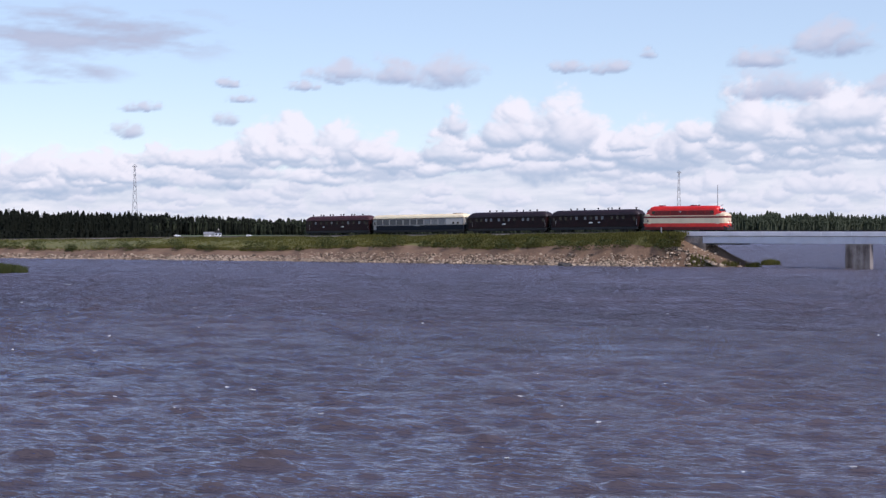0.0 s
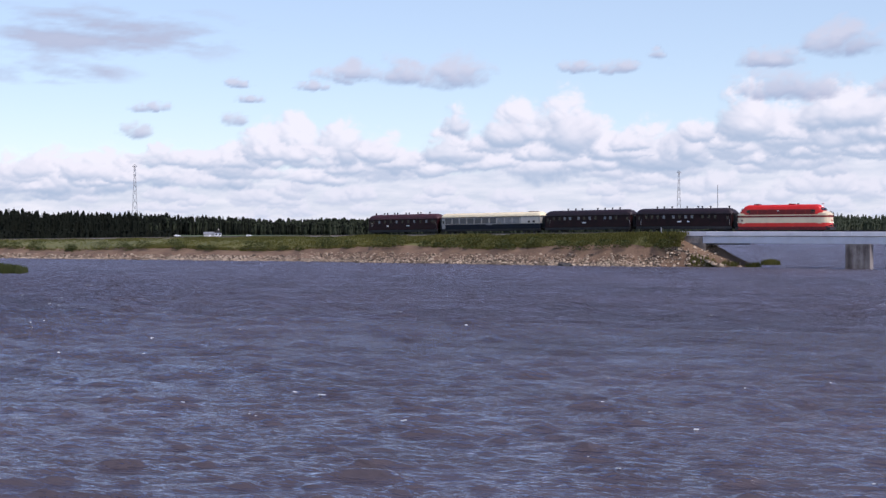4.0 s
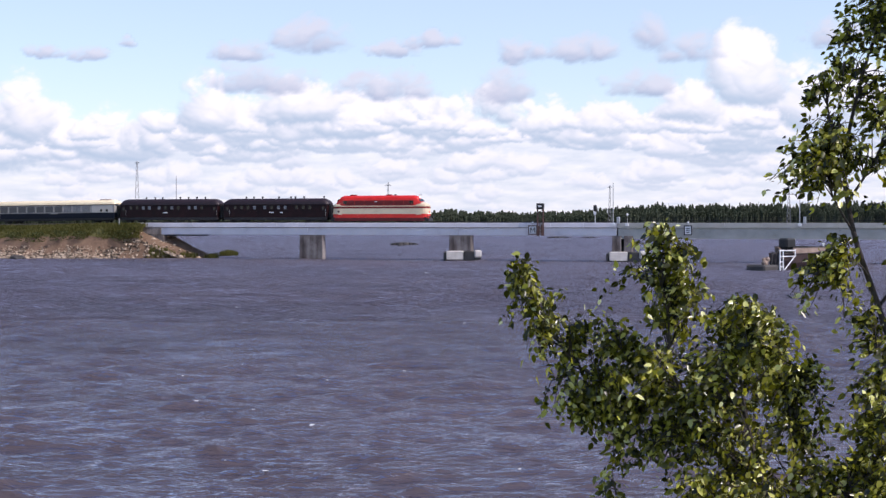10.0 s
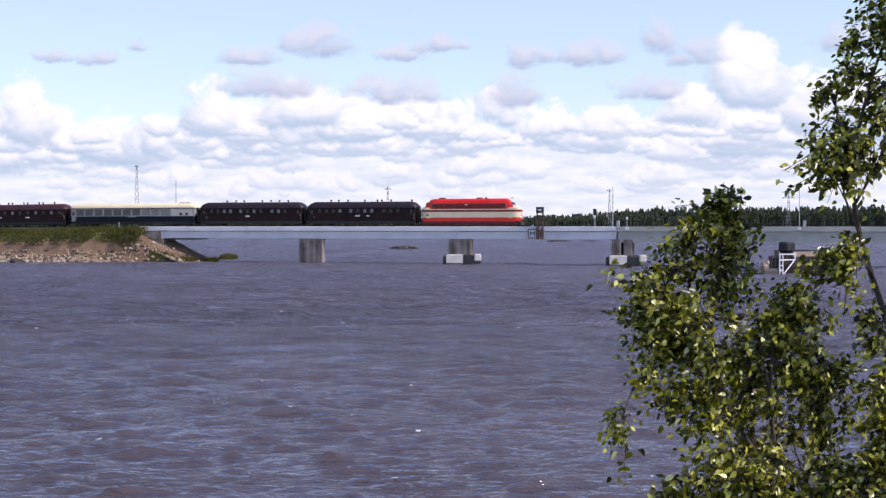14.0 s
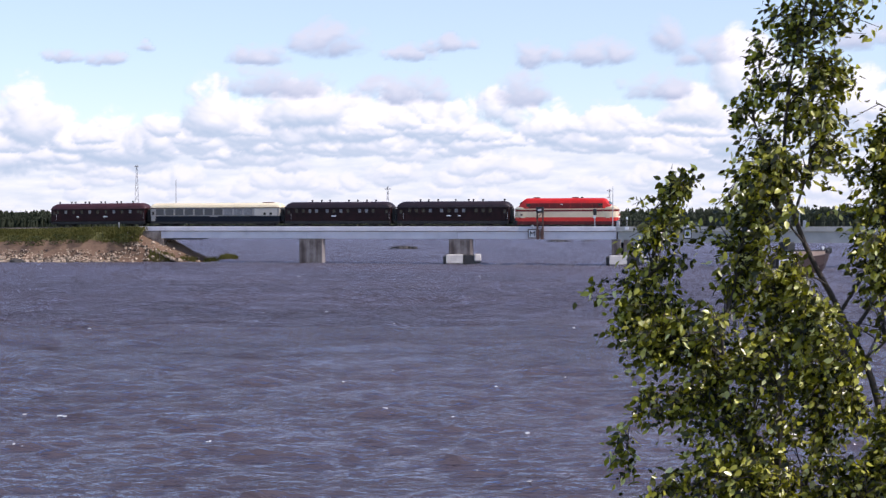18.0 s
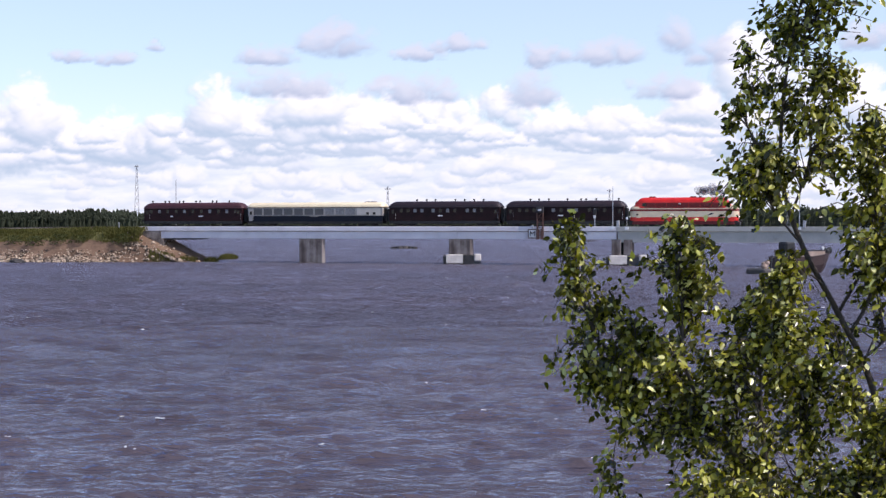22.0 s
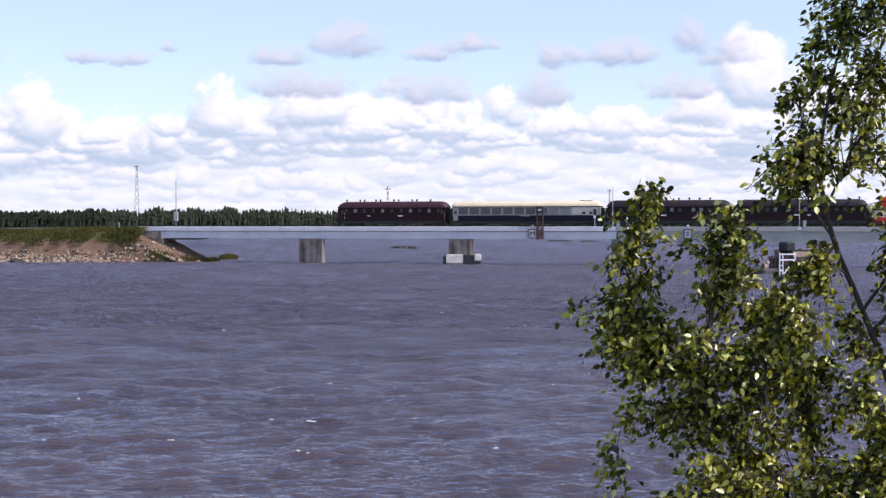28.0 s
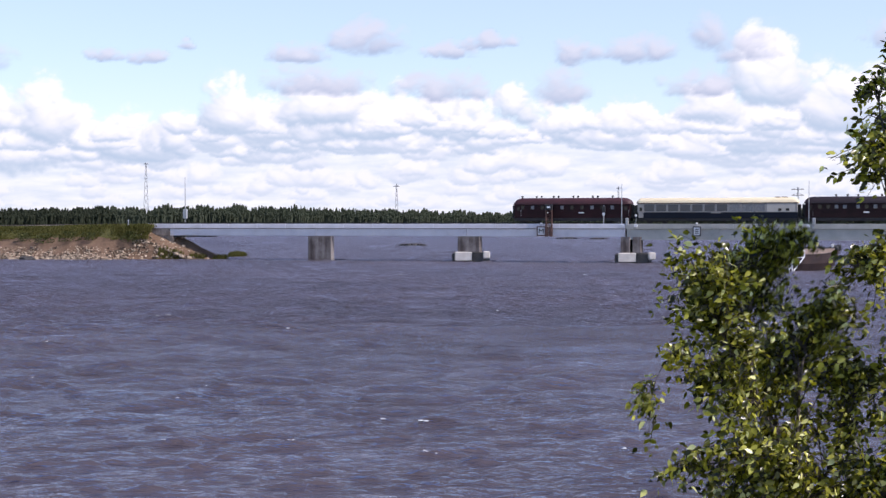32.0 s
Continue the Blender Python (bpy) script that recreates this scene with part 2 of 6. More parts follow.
# ---- mesh building ----
class Shape:
    """Collects the faces of one mesh."""

    def __init__(self):
        self.v, self.f = [], []

    def add(self, verts, faces, m=None):
        k = len(self.v)
        self.v += [tuple(m @ Vector(p)) if m else tuple(p) for p in verts]
        self.f += [tuple(i + k for i in face) for face in faces]
        return self

    def box(self, x0, x1, y0, y1, z0, z1, bevel=0.0, m=None):
        if not bevel:
            v = [(x, y, z) for z in (z0, z1) for y in (y0, y1) for x in (x0, x1)]
            return self.add(v, [(0, 2, 3, 1), (4, 5, 7, 6), (0, 1, 5, 4), (2, 6, 7, 3), (0, 4, 6, 2), (1, 3, 7, 5)], m)
        b = bevel
        prof = [(x0 + b, y0), (x1 - b, y0), (x1, y0 + b), (x1, y1 - b), (x1 - b, y1), (x0 + b, y1), (x0, y1 - b), (x0, y0 + b)]
        inn = [(min(max(x, x0 + b), x1 - b), min(max(y, y0 + b), y1 - b)) for x, y in prof]
        rings = [[(x, y, z0) for x, y in inn], [(x, y, z0 + b) for x, y in prof], [(x, y, z1 - b) for x, y in prof], [(x, y, z1) for x, y in inn]]
        return self.loft(rings, True, m)

    def loft(self, rings, caps=True, m=None):
        n = len(rings[0])
        v = [p for r in rings for p in r]
        f = [(i * n + j, i * n + (j + 1) % n, (i + 1) * n + (j + 1) % n, (i + 1) * n + j) for i in range(len(rings) - 1) for j in range(n)]
        if caps:
            f += [tuple(reversed(range(n))), tuple(range((len(rings) - 1) * n, len(rings) * n))]
        return self.add(v, f, m)

    def rod(self, p, q, r0, r1=None, n=8, m=None):
        p, q = Vector(p), Vector(q)
        r1 = r0 if r1 is None else r1
        t = (q - p).to_track_quat("Z", "Y")
        ring = lambda c, r: [c + t @ Vector((r * math.cos(2 * math.pi * i / n), r * math.sin(2 * math.pi * i / n), 0)) for i in range(n)]
        return self.loft([ring(p, r0), ring(q, r1)], True, m)

    def tube(self, pts, radii, n=6):
        """A bent, tapering branch through the points."""
        rings = []
        for i, (p, r) in enumerate(zip(pts, radii)):
            a, b = Vector(pts[max(i - 1, 0)]), Vector(pts[min(i + 1, len(pts) - 1)])
            t = (b - a).to_track_quat("Z", "Y")
            rings.append([Vector(p) + t @ Vector((r * math.cos(2 * math.pi * k / n), r * math.sin(2 * math.pi * k / n), 0)) for k in range(n)])
        return self.loft(rings)

    def lump(self, c, rx, ry, rz, rng, rough=0.25, seg=6, rings=4):
        """A small uneven rock or clump."""
        v = [(c[0], c[1], c[2] - rz)]
        for i in range(1, rings):
            a = math.pi * i / rings
            for j in range(seg):
                k = 1 + rng.uniform(-rough, rough)
                b = 2 * math.pi * (j + 0.5 * (i % 2)) / seg
                v.append((c[0] + rx * k * math.sin(a) * math.cos(b), c[1] + ry * k * math.sin(a) * math.sin(b), c[2] - rz * k * math.cos(a)))
        v.append((c[0], c[1], c[2] + rz))
        f = [(0, 1 + (j + 1) % seg, 1 + j) for j in range(seg)]
        for i in range(rings - 2):
            f += [(1 + i * seg + j, 1 + i * seg + (j + 1) % seg, 1 + (i + 1) * seg + (j + 1) % seg, 1 + (i + 1) * seg + j) for j in range(seg)]
        k = 1 + (rings - 2) * seg
        f += [(k + j, k + (j + 1) % seg, len(v) - 1) for j in range(seg)]
        return self.add(v, f)

    def mesh(self, name, material, smooth=False):
        me = bpy.data.meshes.new(name)
        me.from_pydata(self.v, [], self.f)
        me.materials.append(material)
        if smooth:
            me.polygons.foreach_set("use_smooth", [True] * len(me.polygons))
        me.update()
        return me


def part(name, shape, material, parent=None, label="", at=None, smooth=False):
    """One mesh object, under a thing or part where a parent is given. shape: a Shape or a finished mesh."""
    me = shape if isinstance(shape, bpy.types.Mesh) else shape.mesh(name, material, smooth)
    ob = new(name, me)
    if parent:
        ob.parent = parent
    if at is not None:
        ob.matrix_basis = at
    return tagged(ob, label)


def thing(name, label, category, group="", at=None, kind=""):
    ob = tagged(new(name), label, category, group, kind)
    if at is not None:
        ob.matrix_basis = at
    return ob


# The railway line: s metres along it to the right, v metres away from the shore across it.
LINE_TURN = 17.0
LINE = pose(-84.23, 268.19, 0, 0, 0, -LINE_TURN)


RAIL_Z, TRACK_V = 6.62, 1.5


def rail_height(s):
    """The line falls gently on the causeway, away from the bridge."""
    return RAIL_Z - 0.010 * max(0.0, 20 - s)


# ---- sky: two far cloud sheets ----
# azimuth, height, half width and half height in degrees
CUMULUS_LEFT = [(-41, 2.6, 2.2, 1.0), (-36.9, 2.75, 1.7, 1.0), (-33.6, 2.9, 1.2, 0.9), (-31.3, 3.0, 1.0, 1.0), (-29.9, 3.9, 0.6, 0.9), (-28.6, 4.0, 0.75, 1.05), (-26.7, 4.0, 1.0, 1.15),
                (-24.6, 3.7, 0.9, 1.05), (-21.8, 4.9, 0.45, 0.85), (-21.9, 4.1, 0.9, 1.0), (-19.6, 4.8, 0.8, 1.05), (-17.2, 5.0, 1.0, 1.3), (-18.1, 4.2, 1.9, 1.6), (-15.6, 4.2, 0.9, 1.0),
                (-13.7, 3.9, 1.2, 1.0), (-12.2, 4.0, 0.8, 1.0), (-9.9, 5.4, 0.9, 1.2), (-7.8, 4.6, 1.8, 1.4), (-6.0, 5.6, 1.2, 1.25)]
CUMULUS_RIGHT = [(-3.15, 5.2, 1.2, 1.2), (-1.3, 4.8, 1.0, 1.1), (0.4, 4.8, 0.8, 1.0), (2.0, 5.3, 0.7, 1.0), (3.9, 4.7, 1.1, 1.1), (6.5, 4.3, 0.9, 0.9), (9.7, 5.3, 1.0, 1.1),
                 (12.0, 6.7, 1.2, 1.6), (14.6, 5.6, 1.6, 1.5), (11.5, 4.5, 2.0, 1.4), (16.8, 5.4, 1.6, 1.4), (20, 4.8, 2.5, 1.6), (25, 4.8, 3.0, 1.6)]
HIGH_CLOUDS = [(-37.0, 8.0, 5.6, 1.05), (-38.6, 6.4, 3.0, 0.42), (-34.6, 5.15, 0.65, 0.2), (-31.1, 6.15, 0.45, 0.18), (-30.6, 5.55, 0.5, 0.18), (-31.2, 4.7, 0.45, 0.3), (-35.2, 4.2, 0.5, 0.35),
               (-26.4, 6.65, 1.0, 0.42), (-24.3, 6.7, 0.8, 0.55), (-22.1, 6.7, 1.1, 0.7), (-28.0, 6.1, 0.7, 0.2), (-17.0, 6.9, 0.65, 0.25), (-15.3, 6.9, 0.6, 0.3), (-13.8, 7.35, 0.3, 0.2)]
HIGH_CLOUDS_RIGHT = [(-9.2, 7.15, 1.2, 0.4), (-6.2, 7.8, 1.35, 0.7), (-8.5, 6.05, 1.7, 0.6), (-3.0, 7.25, 0.75, 0.35), (-1.4, 7.65, 0.75, 0.35), (2.3, 7.25, 0.9, 0.5), (4.9, 7.3, 1.1, 0.6),
                     (7.5, 7.8, 0.7, 0.8), (7.3, 5.8, 1.3, 0.5), (9.4, 7.2, 1.0, 0.6), (-3.2, 5.8, 1.8, 0.6), (1.5, 5.8, 0.9, 0.7), (15.0, 7.6, 1.0, 0.5)]


def swirl(x, y, table):
    """Gradient noise on a repeating lattice of directions."""
    xi, yi = np.floor(x).astype(int), np.floor(y).astype(int)
    fx, fy = x - xi, y - yi
    u, v = fx ** 3 * (fx * (fx * 6 - 15) + 10), fy ** 3 * (fy * (fy * 6 - 15) + 10)

    def corner(i, j):
        a = table[(xi + i) & 127, (yi + j) & 127]
        return np.cos(a) * (fx - i) + np.sin(a) * (fy - j)
    low = corner(0, 0) * (1 - u) + corner(1, 0) * u
    return low * (1 - v) + (corner(0, 1) * (1 - u) + corner(1, 1) * u) * v


CLOUD_TABLE = np.random.default_rng(8).random((128, 128)) * 2 * math.pi


def billows(x, y, octaves=5, gain=0.55):
    """Cauliflower heads: rounded bumps with creases between them, about 0 to 1."""
    total, size = 0.0, 1.0
    for k in range(octaves):
        total = total + size * (np.abs(swirl(x, y, CLOUD_TABLE)) * 2.6 - 0.5)
        x, y, size = x * 2.03 + 17.3, y * 2.03 + 5.1, size * gain
    return total * 0.5 + 0.5


def wisps(x, y, octaves=5):
    total, size = 0.0, 1.0
    for k in range(octaves):
        total = total + size * swirl(x, y, CLOUD_TABLE)
        x, y, size = x * 2.1 + 9.7, y * 2.1 + 3.3, size * 0.55
    return total


class CloudSheet:
    """Clouds heaped on a far sheet: how thick they are and how much of the sun each spot of them catches."""

    def __init__(self, step_az, step_el, low, high):
        fine = np.arange(-46, 24.01, step_az)
        self.az = np.concatenate([np.arange(-75, -46, 1.0), fine, np.arange(25, 76, 1.0)])
        self.el = np.concatenate([[-0.6], np.arange(low, high, step_el), [high + 2.0, high + 8.0]])
        self.AZ, self.EL = np.meshgrid(self.az, self.el)
        self.cover, self.lit = np.zeros_like(self.AZ), np.full_like(self.AZ, 0.75)

    def lay(self, sl, alpha, lit):
        c = self.cover[sl]
        out = 1 - (1 - c) * (1 - alpha)
        self.lit[sl] = (lit * alpha + self.lit[sl] * c * (1 - alpha)) / np.maximum(out, 1e-4)
        self.cover[sl] = out

    def heap(self, az, el, rx, ry, seed, soft, most=1.0, haze=0.0, rugged=0.8, relief=1.0):
        """One cumulus with a flat foot and a lumpy crown, lit by the sun from the upper right and behind the eye."""
        i0, i1 = np.searchsorted(self.az, (az - 1.7 * rx, az + 1.7 * rx))
        j0, j1 = np.searchsorted(self.el, (el - 1.5 * ry, el + 1.9 * ry))
        if i1 - i0 < 3 or j1 - j0 < 3:
            return
        sl = (slice(j0, j1), slice(i0, i1))
        X, Y = self.AZ[sl], self.EL[sl]
        f = 0.62 / max(ry, 0.22)
        px, py = X * f * 0.8 + seed * 3.17, Y * f + seed * 1.91
        heads, rough = billows(px, py, 4, 0.36), billows(px, py, 6, 0.62)
        lean = 0.35 * wisps(X * f * 0.45 + seed, Y * f * 0.45 + 7.0, 2)
        u, v = (X - az) / rx + lean, (Y - el) / ry + 0.6 * lean
        shape = 1 - u * u - np.where(v > -0.3, ((v + 0.3) / 1.2) ** 2, ((v + 0.3) / 0.5) ** 2)
        t = np.clip((shape + rugged * (rough - 0.52)) / soft, 0, 1)
        alpha = most * t * t * (3 - 2 * t)
        bulge = np.sqrt(np.clip(shape + 0.8 * (heads - 0.5) + 0.15, 0.02, 1.6)) * ry * relief
        gy, gx = np.gradient(bulge, self.el[j0:j1], self.az[i0:i1])
        facing = (-0.30 * gx - 0.50 * gy + 0.80) / np.sqrt(1 + gx * gx + gy * gy)
        body = np.clip((v + 0.9 + 0.5 * (heads - 0.5)) / 1.2, 0, 1)
        lit = np.clip(facing * (0.33 + 0.97 * body) + 0.20 * (rough - 0.6), 0, 1)
        self.lay(sl, alpha, lit * (1 - haze) + 0.60 * haze)

    def streak(self, az, el, rx, ry, seed, most):
        """A thin sheet of cloud drawn out by the wind."""
        u, v = (self.AZ - az) / rx, (self.EL - el) / ry
        n = wisps(self.AZ * 0.33 + seed, self.EL * 1.6 + 0.25 * self.AZ * 0.3 + seed)
        t = np.clip(0.75 * (1 - u * u - v * v) + 1.15 * n, 0, 1)
        self.lay(slice(None), most * t * np.clip(1.4 - 0.9 * (u * u + v * v), 0, 1), 0.34 + 0.25 * np.clip(n + 0.3, 0, 1))

    def build(self, name, label, radius, bright, shade, veil=None, veil_share=0.0):
        a, e = np.radians(self.AZ), np.radians(self.EL)
        co = np.stack([radius * np.sin(a), radius * np.cos(a), radius * np.tan(e)], -1).reshape(-1, 3)
        rows, cols = self.AZ.shape
        i = np.arange(rows - 1)[:, None] * cols + np.arange(cols - 1)[None, :]
        me = bpy.data.meshes.new(name)
        quads = np.stack([i, i + 1, i + cols + 1, i + cols], -1).reshape(-1, 4).astype(np.int32)
        me.vertices.add(len(co)), me.vertices.foreach_set("co", co.astype(np.float32).ravel())
        me.loops.add(quads.size), me.loops.foreach_set("vertex_index", quads.ravel())
        me.polygons.add(len(quads)), me.polygons.foreach_set("loop_start", np.arange(len(quads), dtype=np.int32) * 4)
        me.update(calc_edges=True)
        for key, values in (("cover", self.cover), ("lit", self.lit)):
            me.attributes.new(key, "FLOAT", "POINT").data.foreach_set("value", values.astype(np.float32).ravel())
        m = bpy.data.materials.new(name)
        m.use_nodes = True
        nt = m.node_tree
        nt.nodes.remove(nt.nodes["Principled BSDF"])
        cover, lit = nt.nodes.new("ShaderNodeAttribute"), nt.nodes.new("ShaderNodeAttribute")
        cover.attribute_name, lit.attribute_name = "cover", "lit"
        alpha = cover.outputs["Fac"]
        col = node(nt, "MixRGB", ins={0: lit.outputs["Fac"], 1: (*shade, 1), 2: (*bright, 1)}).outputs[0]
        if veil_share:
            # a thin even veil between the clouds
            col = node(nt, "MixRGB", ins={0: alpha, 1: (*veil, 1), 2: col}).outputs[0]
            alpha = math_node(nt, "MAXIMUM", alpha, veil_share)
        em = node(nt, "Emission", ins={0: col, 1: 1.0})
        mx = node(nt, "MixShader", ins={0: alpha})
        nt.links.new(node(nt, "BsdfTransparent").outputs[0], mx.inputs[1]), nt.links.new(em.outputs[0], mx.inputs[2])
        nt.links.new(mx.outputs[0], nt.nodes["Material Output"].inputs[0])
        me.materials.append(m)
        ob = new(name, me)
        ob.visible_shadow = False
        return tagged(ob, label, "cloud bank", kind="structure")


def cloud_bank():
    sheet = CloudSheet(0.07, 0.05, -0.3, 8.6)
    rng = random.Random(14)
    # pale haze low over the horizon, higher towards the right
    top = np.interp(sheet.AZ, [-40, -32, -20, -4, 20], [2.7, 2.9, 3.6, 4.7, 4.6]) + 0.5 * wisps(sheet.AZ * 0.4, sheet.EL * 0.8)
    fill = np.clip((top - sheet.EL) * 1.1, 0, 1)
    sheet.lay(slice(None), 0.92 * fill, 0.60 + 0.4 * wisps(sheet.AZ * 0.5 + 4, sheet.EL * 2.6))
    heaps = []
    for k in range(300):
        el = 0.15 + 4.3 * rng.random() ** 1.25
        az = rng.uniform(-46, 23)
        if el > np.interp(az, [-40, -32, -20, -4, 20], [2.6, 2.9, 3.4, 4.6, 4.6]):
            continue
        grow = 0.30 + 0.34 * el
        heaps.append((az, el, grow * rng.uniform(0.6, 1.5), (0.15 + 0.21 * el) * rng.uniform(0.7, 1.35), min(0.68, max(0.15, 0.76 - 0.15 * el))))
    for k in range(60):
        az = -46 + 69 * (k + rng.random()) / 60
        heaps.append((az, np.interp(az, [-40, -32, -20, -4, 20], [2.3, 2.8, 3.5, 4.0, 3.8]) + rng.uniform(-0.7, 0.5), rng.uniform(0.9, 1.9), rng.uniform(0.45, 0.75), 0.12))
    heaps += [(az, el - 0.25 * ry, rx * 1.65, ry * 1.42, 0.0) for az, el, rx, ry in CUMULUS_LEFT + CUMULUS_RIGHT]
    heaps.sort(key=lambda c: c[1] - 0.8 * c[3])
    for k, (az, el, rx, ry, haze) in enumerate(heaps):
        sheet.heap(az, el, rx, ry, k * 0.731 + 0.2, 0.62, 0.96, haze, 1.0)
    return sheet.build("backdrop_cloud_bank", "white cumulus bank with grey bases over the horizon", 4300, (1.07, 1.075, 1.08), (0.51, 0.645, 0.775), (0.84, 1.02, 1.07), 0.36)


def small_clouds():
    sheet = CloudSheet(0.12, 0.075, 3.6, 9.8)
    for k, (az, el, rx, ry) in enumerate(HIGH_CLOUDS + HIGH_CLOUDS_RIGHT):
        if rx > 2.5:
            sheet.streak(az, el, rx * 1.15, ry * 1.2, k * 1.3, 0.9)
        else:
            sheet.heap(az, el, rx * 1.55, ry * 1.6, k * 1.137 + 40, 1.0, 0.88, 0.0, 0.95, 0.7)
    return sheet.build("backdrop_small_clouds", "small grey clouds drifting in a pale blue sky", 4250, (0.76, 0.80, 0.88), (0.36, 0.46, 0.63))


bank = cloud_bank()
high = small_clouds()


# ---- water ----
def water_sheet():
    """Wind waves in a fan that grows coarser with distance."""
    rng = np.random.default_rng(4)
    rows = [24.0]
    while rows[-1] < 4700:
        r = rows[-1]
        rows.append(r + min(max(0.125, r * r / 14000.0), 0.6) + max(0, r - 300) * 0.03)
    rows = np.array(rows)
    cols = 640
    u = np.linspace(0, 1, cols)
    R = rows[:, None]
    lo, hi = -(R * 0.86 + 17), R * 0.36 + 17
    X = lo + (hi - lo) * u[None, :]
    Y = np.repeat(R, cols, 1)
    step = np.maximum((hi - lo) / cols, np.gradient(rows)[:, None] * 0.8)
    Z = np.zeros_like(X)
    wind = math.radians(288)
    for k in range(64):
        lam = 0.32 * (2.2 / 0.32) ** rng.random()
        ang = wind + rng.normal(0, 0.42)
        amp = 0.0068 * lam ** 0.85
        ph = 2 * math.pi * ((X * math.cos(ang) + Y * math.sin(ang)) / lam + rng.random())
        fade = np.clip((lam / step - 2.2) / 2.0, 0, 1)
        s = np.sin(ph)
        Z += amp * fade * s
    # peaked crests and flat troughs
    sigma = float(np.std(Z[:200]))
    Z = 0.45 * sigma * (np.exp(0.68 * np.clip(Z / sigma, -3, 3)) - 1.26) + 0.32 * Z
    # longer chop in the open water
    for k in range(26):
        lam = 1.5 * (4.2 / 1.5) ** rng.random()
        ang = wind + rng.normal(0, 0.45)
        ph = 2 * math.pi * ((X * math.cos(ang) + Y * math.sin(ang)) / lam + rng.random())
        Z += 0.0125 * lam ** 0.9 * np.clip((lam / step - 2.0) / 1.5, 0, 1) * np.interp(R, [34, 62, 125, 190], [0, 1, 1, 0.42]) * np.sin(ph)
    # further out, where single waves are too small to tell apart, longer ones of the same steepness
    for k in range(30):
        lam = 5.0 * (70.0 / 5.0) ** rng.random()
        ang = wind + rng.normal(0, 0.5)
        ph = 2 * math.pi * ((X * math.cos(ang) + Y * math.sin(ang)) / lam + rng.random())
        fit_in = np.clip((lam / step - 2.4) / 1.5, 0, 1) * np.clip((step * 9 - lam) / (step * 3), 0, 1) * np.clip((R - 285) / 80, 0, 1)
        Z += min(0.010 * lam, 0.11) * fit_in * np.sin(ph)
    # gusts: patches of higher and lower waves
    gust = 1 + 0.35 * np.sin(X * 0.043 + 1.3 + 0.6 * np.sin(Y * 0.031)) * np.sin(Y * 0.052 + 0.4) + 0.2 * np.sin(X * 0.021 - Y * 0.017)
    Z *= gust
    n = len(rows)
    me = bpy.data.meshes.new("water")
    co = np.stack([X, Y, Z], -1).reshape(-1, 3).astype(np.float32)
    i = np.arange(n - 1)[:, None] * cols + np.arange(cols - 1)[None, :]
    quads = np.stack([i, i + 1, i + cols + 1, i + cols], -1).reshape(-1, 4).astype(np.int32)
    me.vertices.add(len(co)), me.vertices.foreach_set("co", co.ravel())
    me.loops.add(quads.size), me.loops.foreach_set("vertex_index", quads.ravel())
    me.polygons.add(len(quads)), me.polygons.foreach_set("loop_start", np.arange(len(quads), dtype=np.int32) * 4)
    me.polygons.foreach_set("use_smooth", np.ones(len(quads), bool))
    me.materials.append(WATER)
    me.update(calc_edges=True)
    sheet = tagged(new("water", me), "choppy brown lake water reflecting blue sky, with small whitecaps", "water", kind="structure")
    # whitecaps: ragged bits of foam on the higher crests
    foam = Shape()
    pick = random.Random(9)
    flat = co.reshape(n, cols, 3)
    for k in range(2600):
        r = 34 * (240 / 34) ** (pick.random() ** 0.8)
        j = int(np.searchsorted(rows, r))
        c = int(pick.uniform(0.02, 0.98) * cols)
        p = flat[j, c]
        if p[2] < 1.25 * float(np.std(flat[j, :, 2])):
            continue
        size = pick.choice((0.03, 0.04, 0.05, 0.08)) * (0.55 + r / 160)
        for i in range(pick.randint(1, 3)):
            w = size * pick.uniform(0.5, 1.3)
            foam.lump((p[0] + pick.gauss(0, 1.6 * size), p[1] + pick.gauss(0, size), p[2] + 0.01), w * 1.3, w * 0.6, w * 0.30, pick, 0.35, 6, 4)
    tagged(part("whitecaps", foam, WHITE_PAINT, sheet, "small white flecks of foam"), kind="stuff")
    return sheet


water = water_sheet()


# ---- the ground: lake bed, both shores and the causeway ----
def grid_mesh(name, xs, ys, height, material):
    v = [(x, y, height(x, y)) for y in ys for x in xs]
    n = len(xs)
    f = [(j * n + i, j * n + i + 1, (j + 1) * n + i + 1, (j + 1) * n + i) for j in range(len(ys) - 1) for i in range(n - 1)]
    s = Shape()
    s.v, s.f = v, f
    return s.mesh(name, material, True)


def smooth(a, b, x):
    t = min(max((x - a) / (b - a), 0.0), 1.0)
    return t * t * (3 - 2 * t)


def far_shore(x):
    """The distance at which the land begins behind the water."""
    return 900 + 500 * smooth(-650, -150, x) + 60 * math.sin(x * 0.006) - 250 * smooth(250, 700, x)


def ground_height(x, y):
    out = y + 0.45 * abs(x)
    near = 5.0 - 6.5 * smooth(6, 26, out) if y < 40 else -1.5
    d = y - far_shore(x)
    far = -1.5 + 4.5 * smooth(-20, 60, d) + 2.0 * smooth(60, 900, d)
    return max(near, far)


xs = sorted(set([-4800, -3600] + list(range(-2800, 2801, 80)) + [3600, 4800]))
ys = [-4800, -1500, -300, -60, -10, 0, 4, 7, 10, 14, 18, 22, 27, 32, 40, 120, 400] + list(range(600, 1700, 30)) + [2000, 2600, 3400, 4800]
ground = tagged(part("ground", grid_mesh("ground", xs, ys, ground_height, FIELD), FIELD), "low grassy shore land round the lake", "ground", kind="structure")

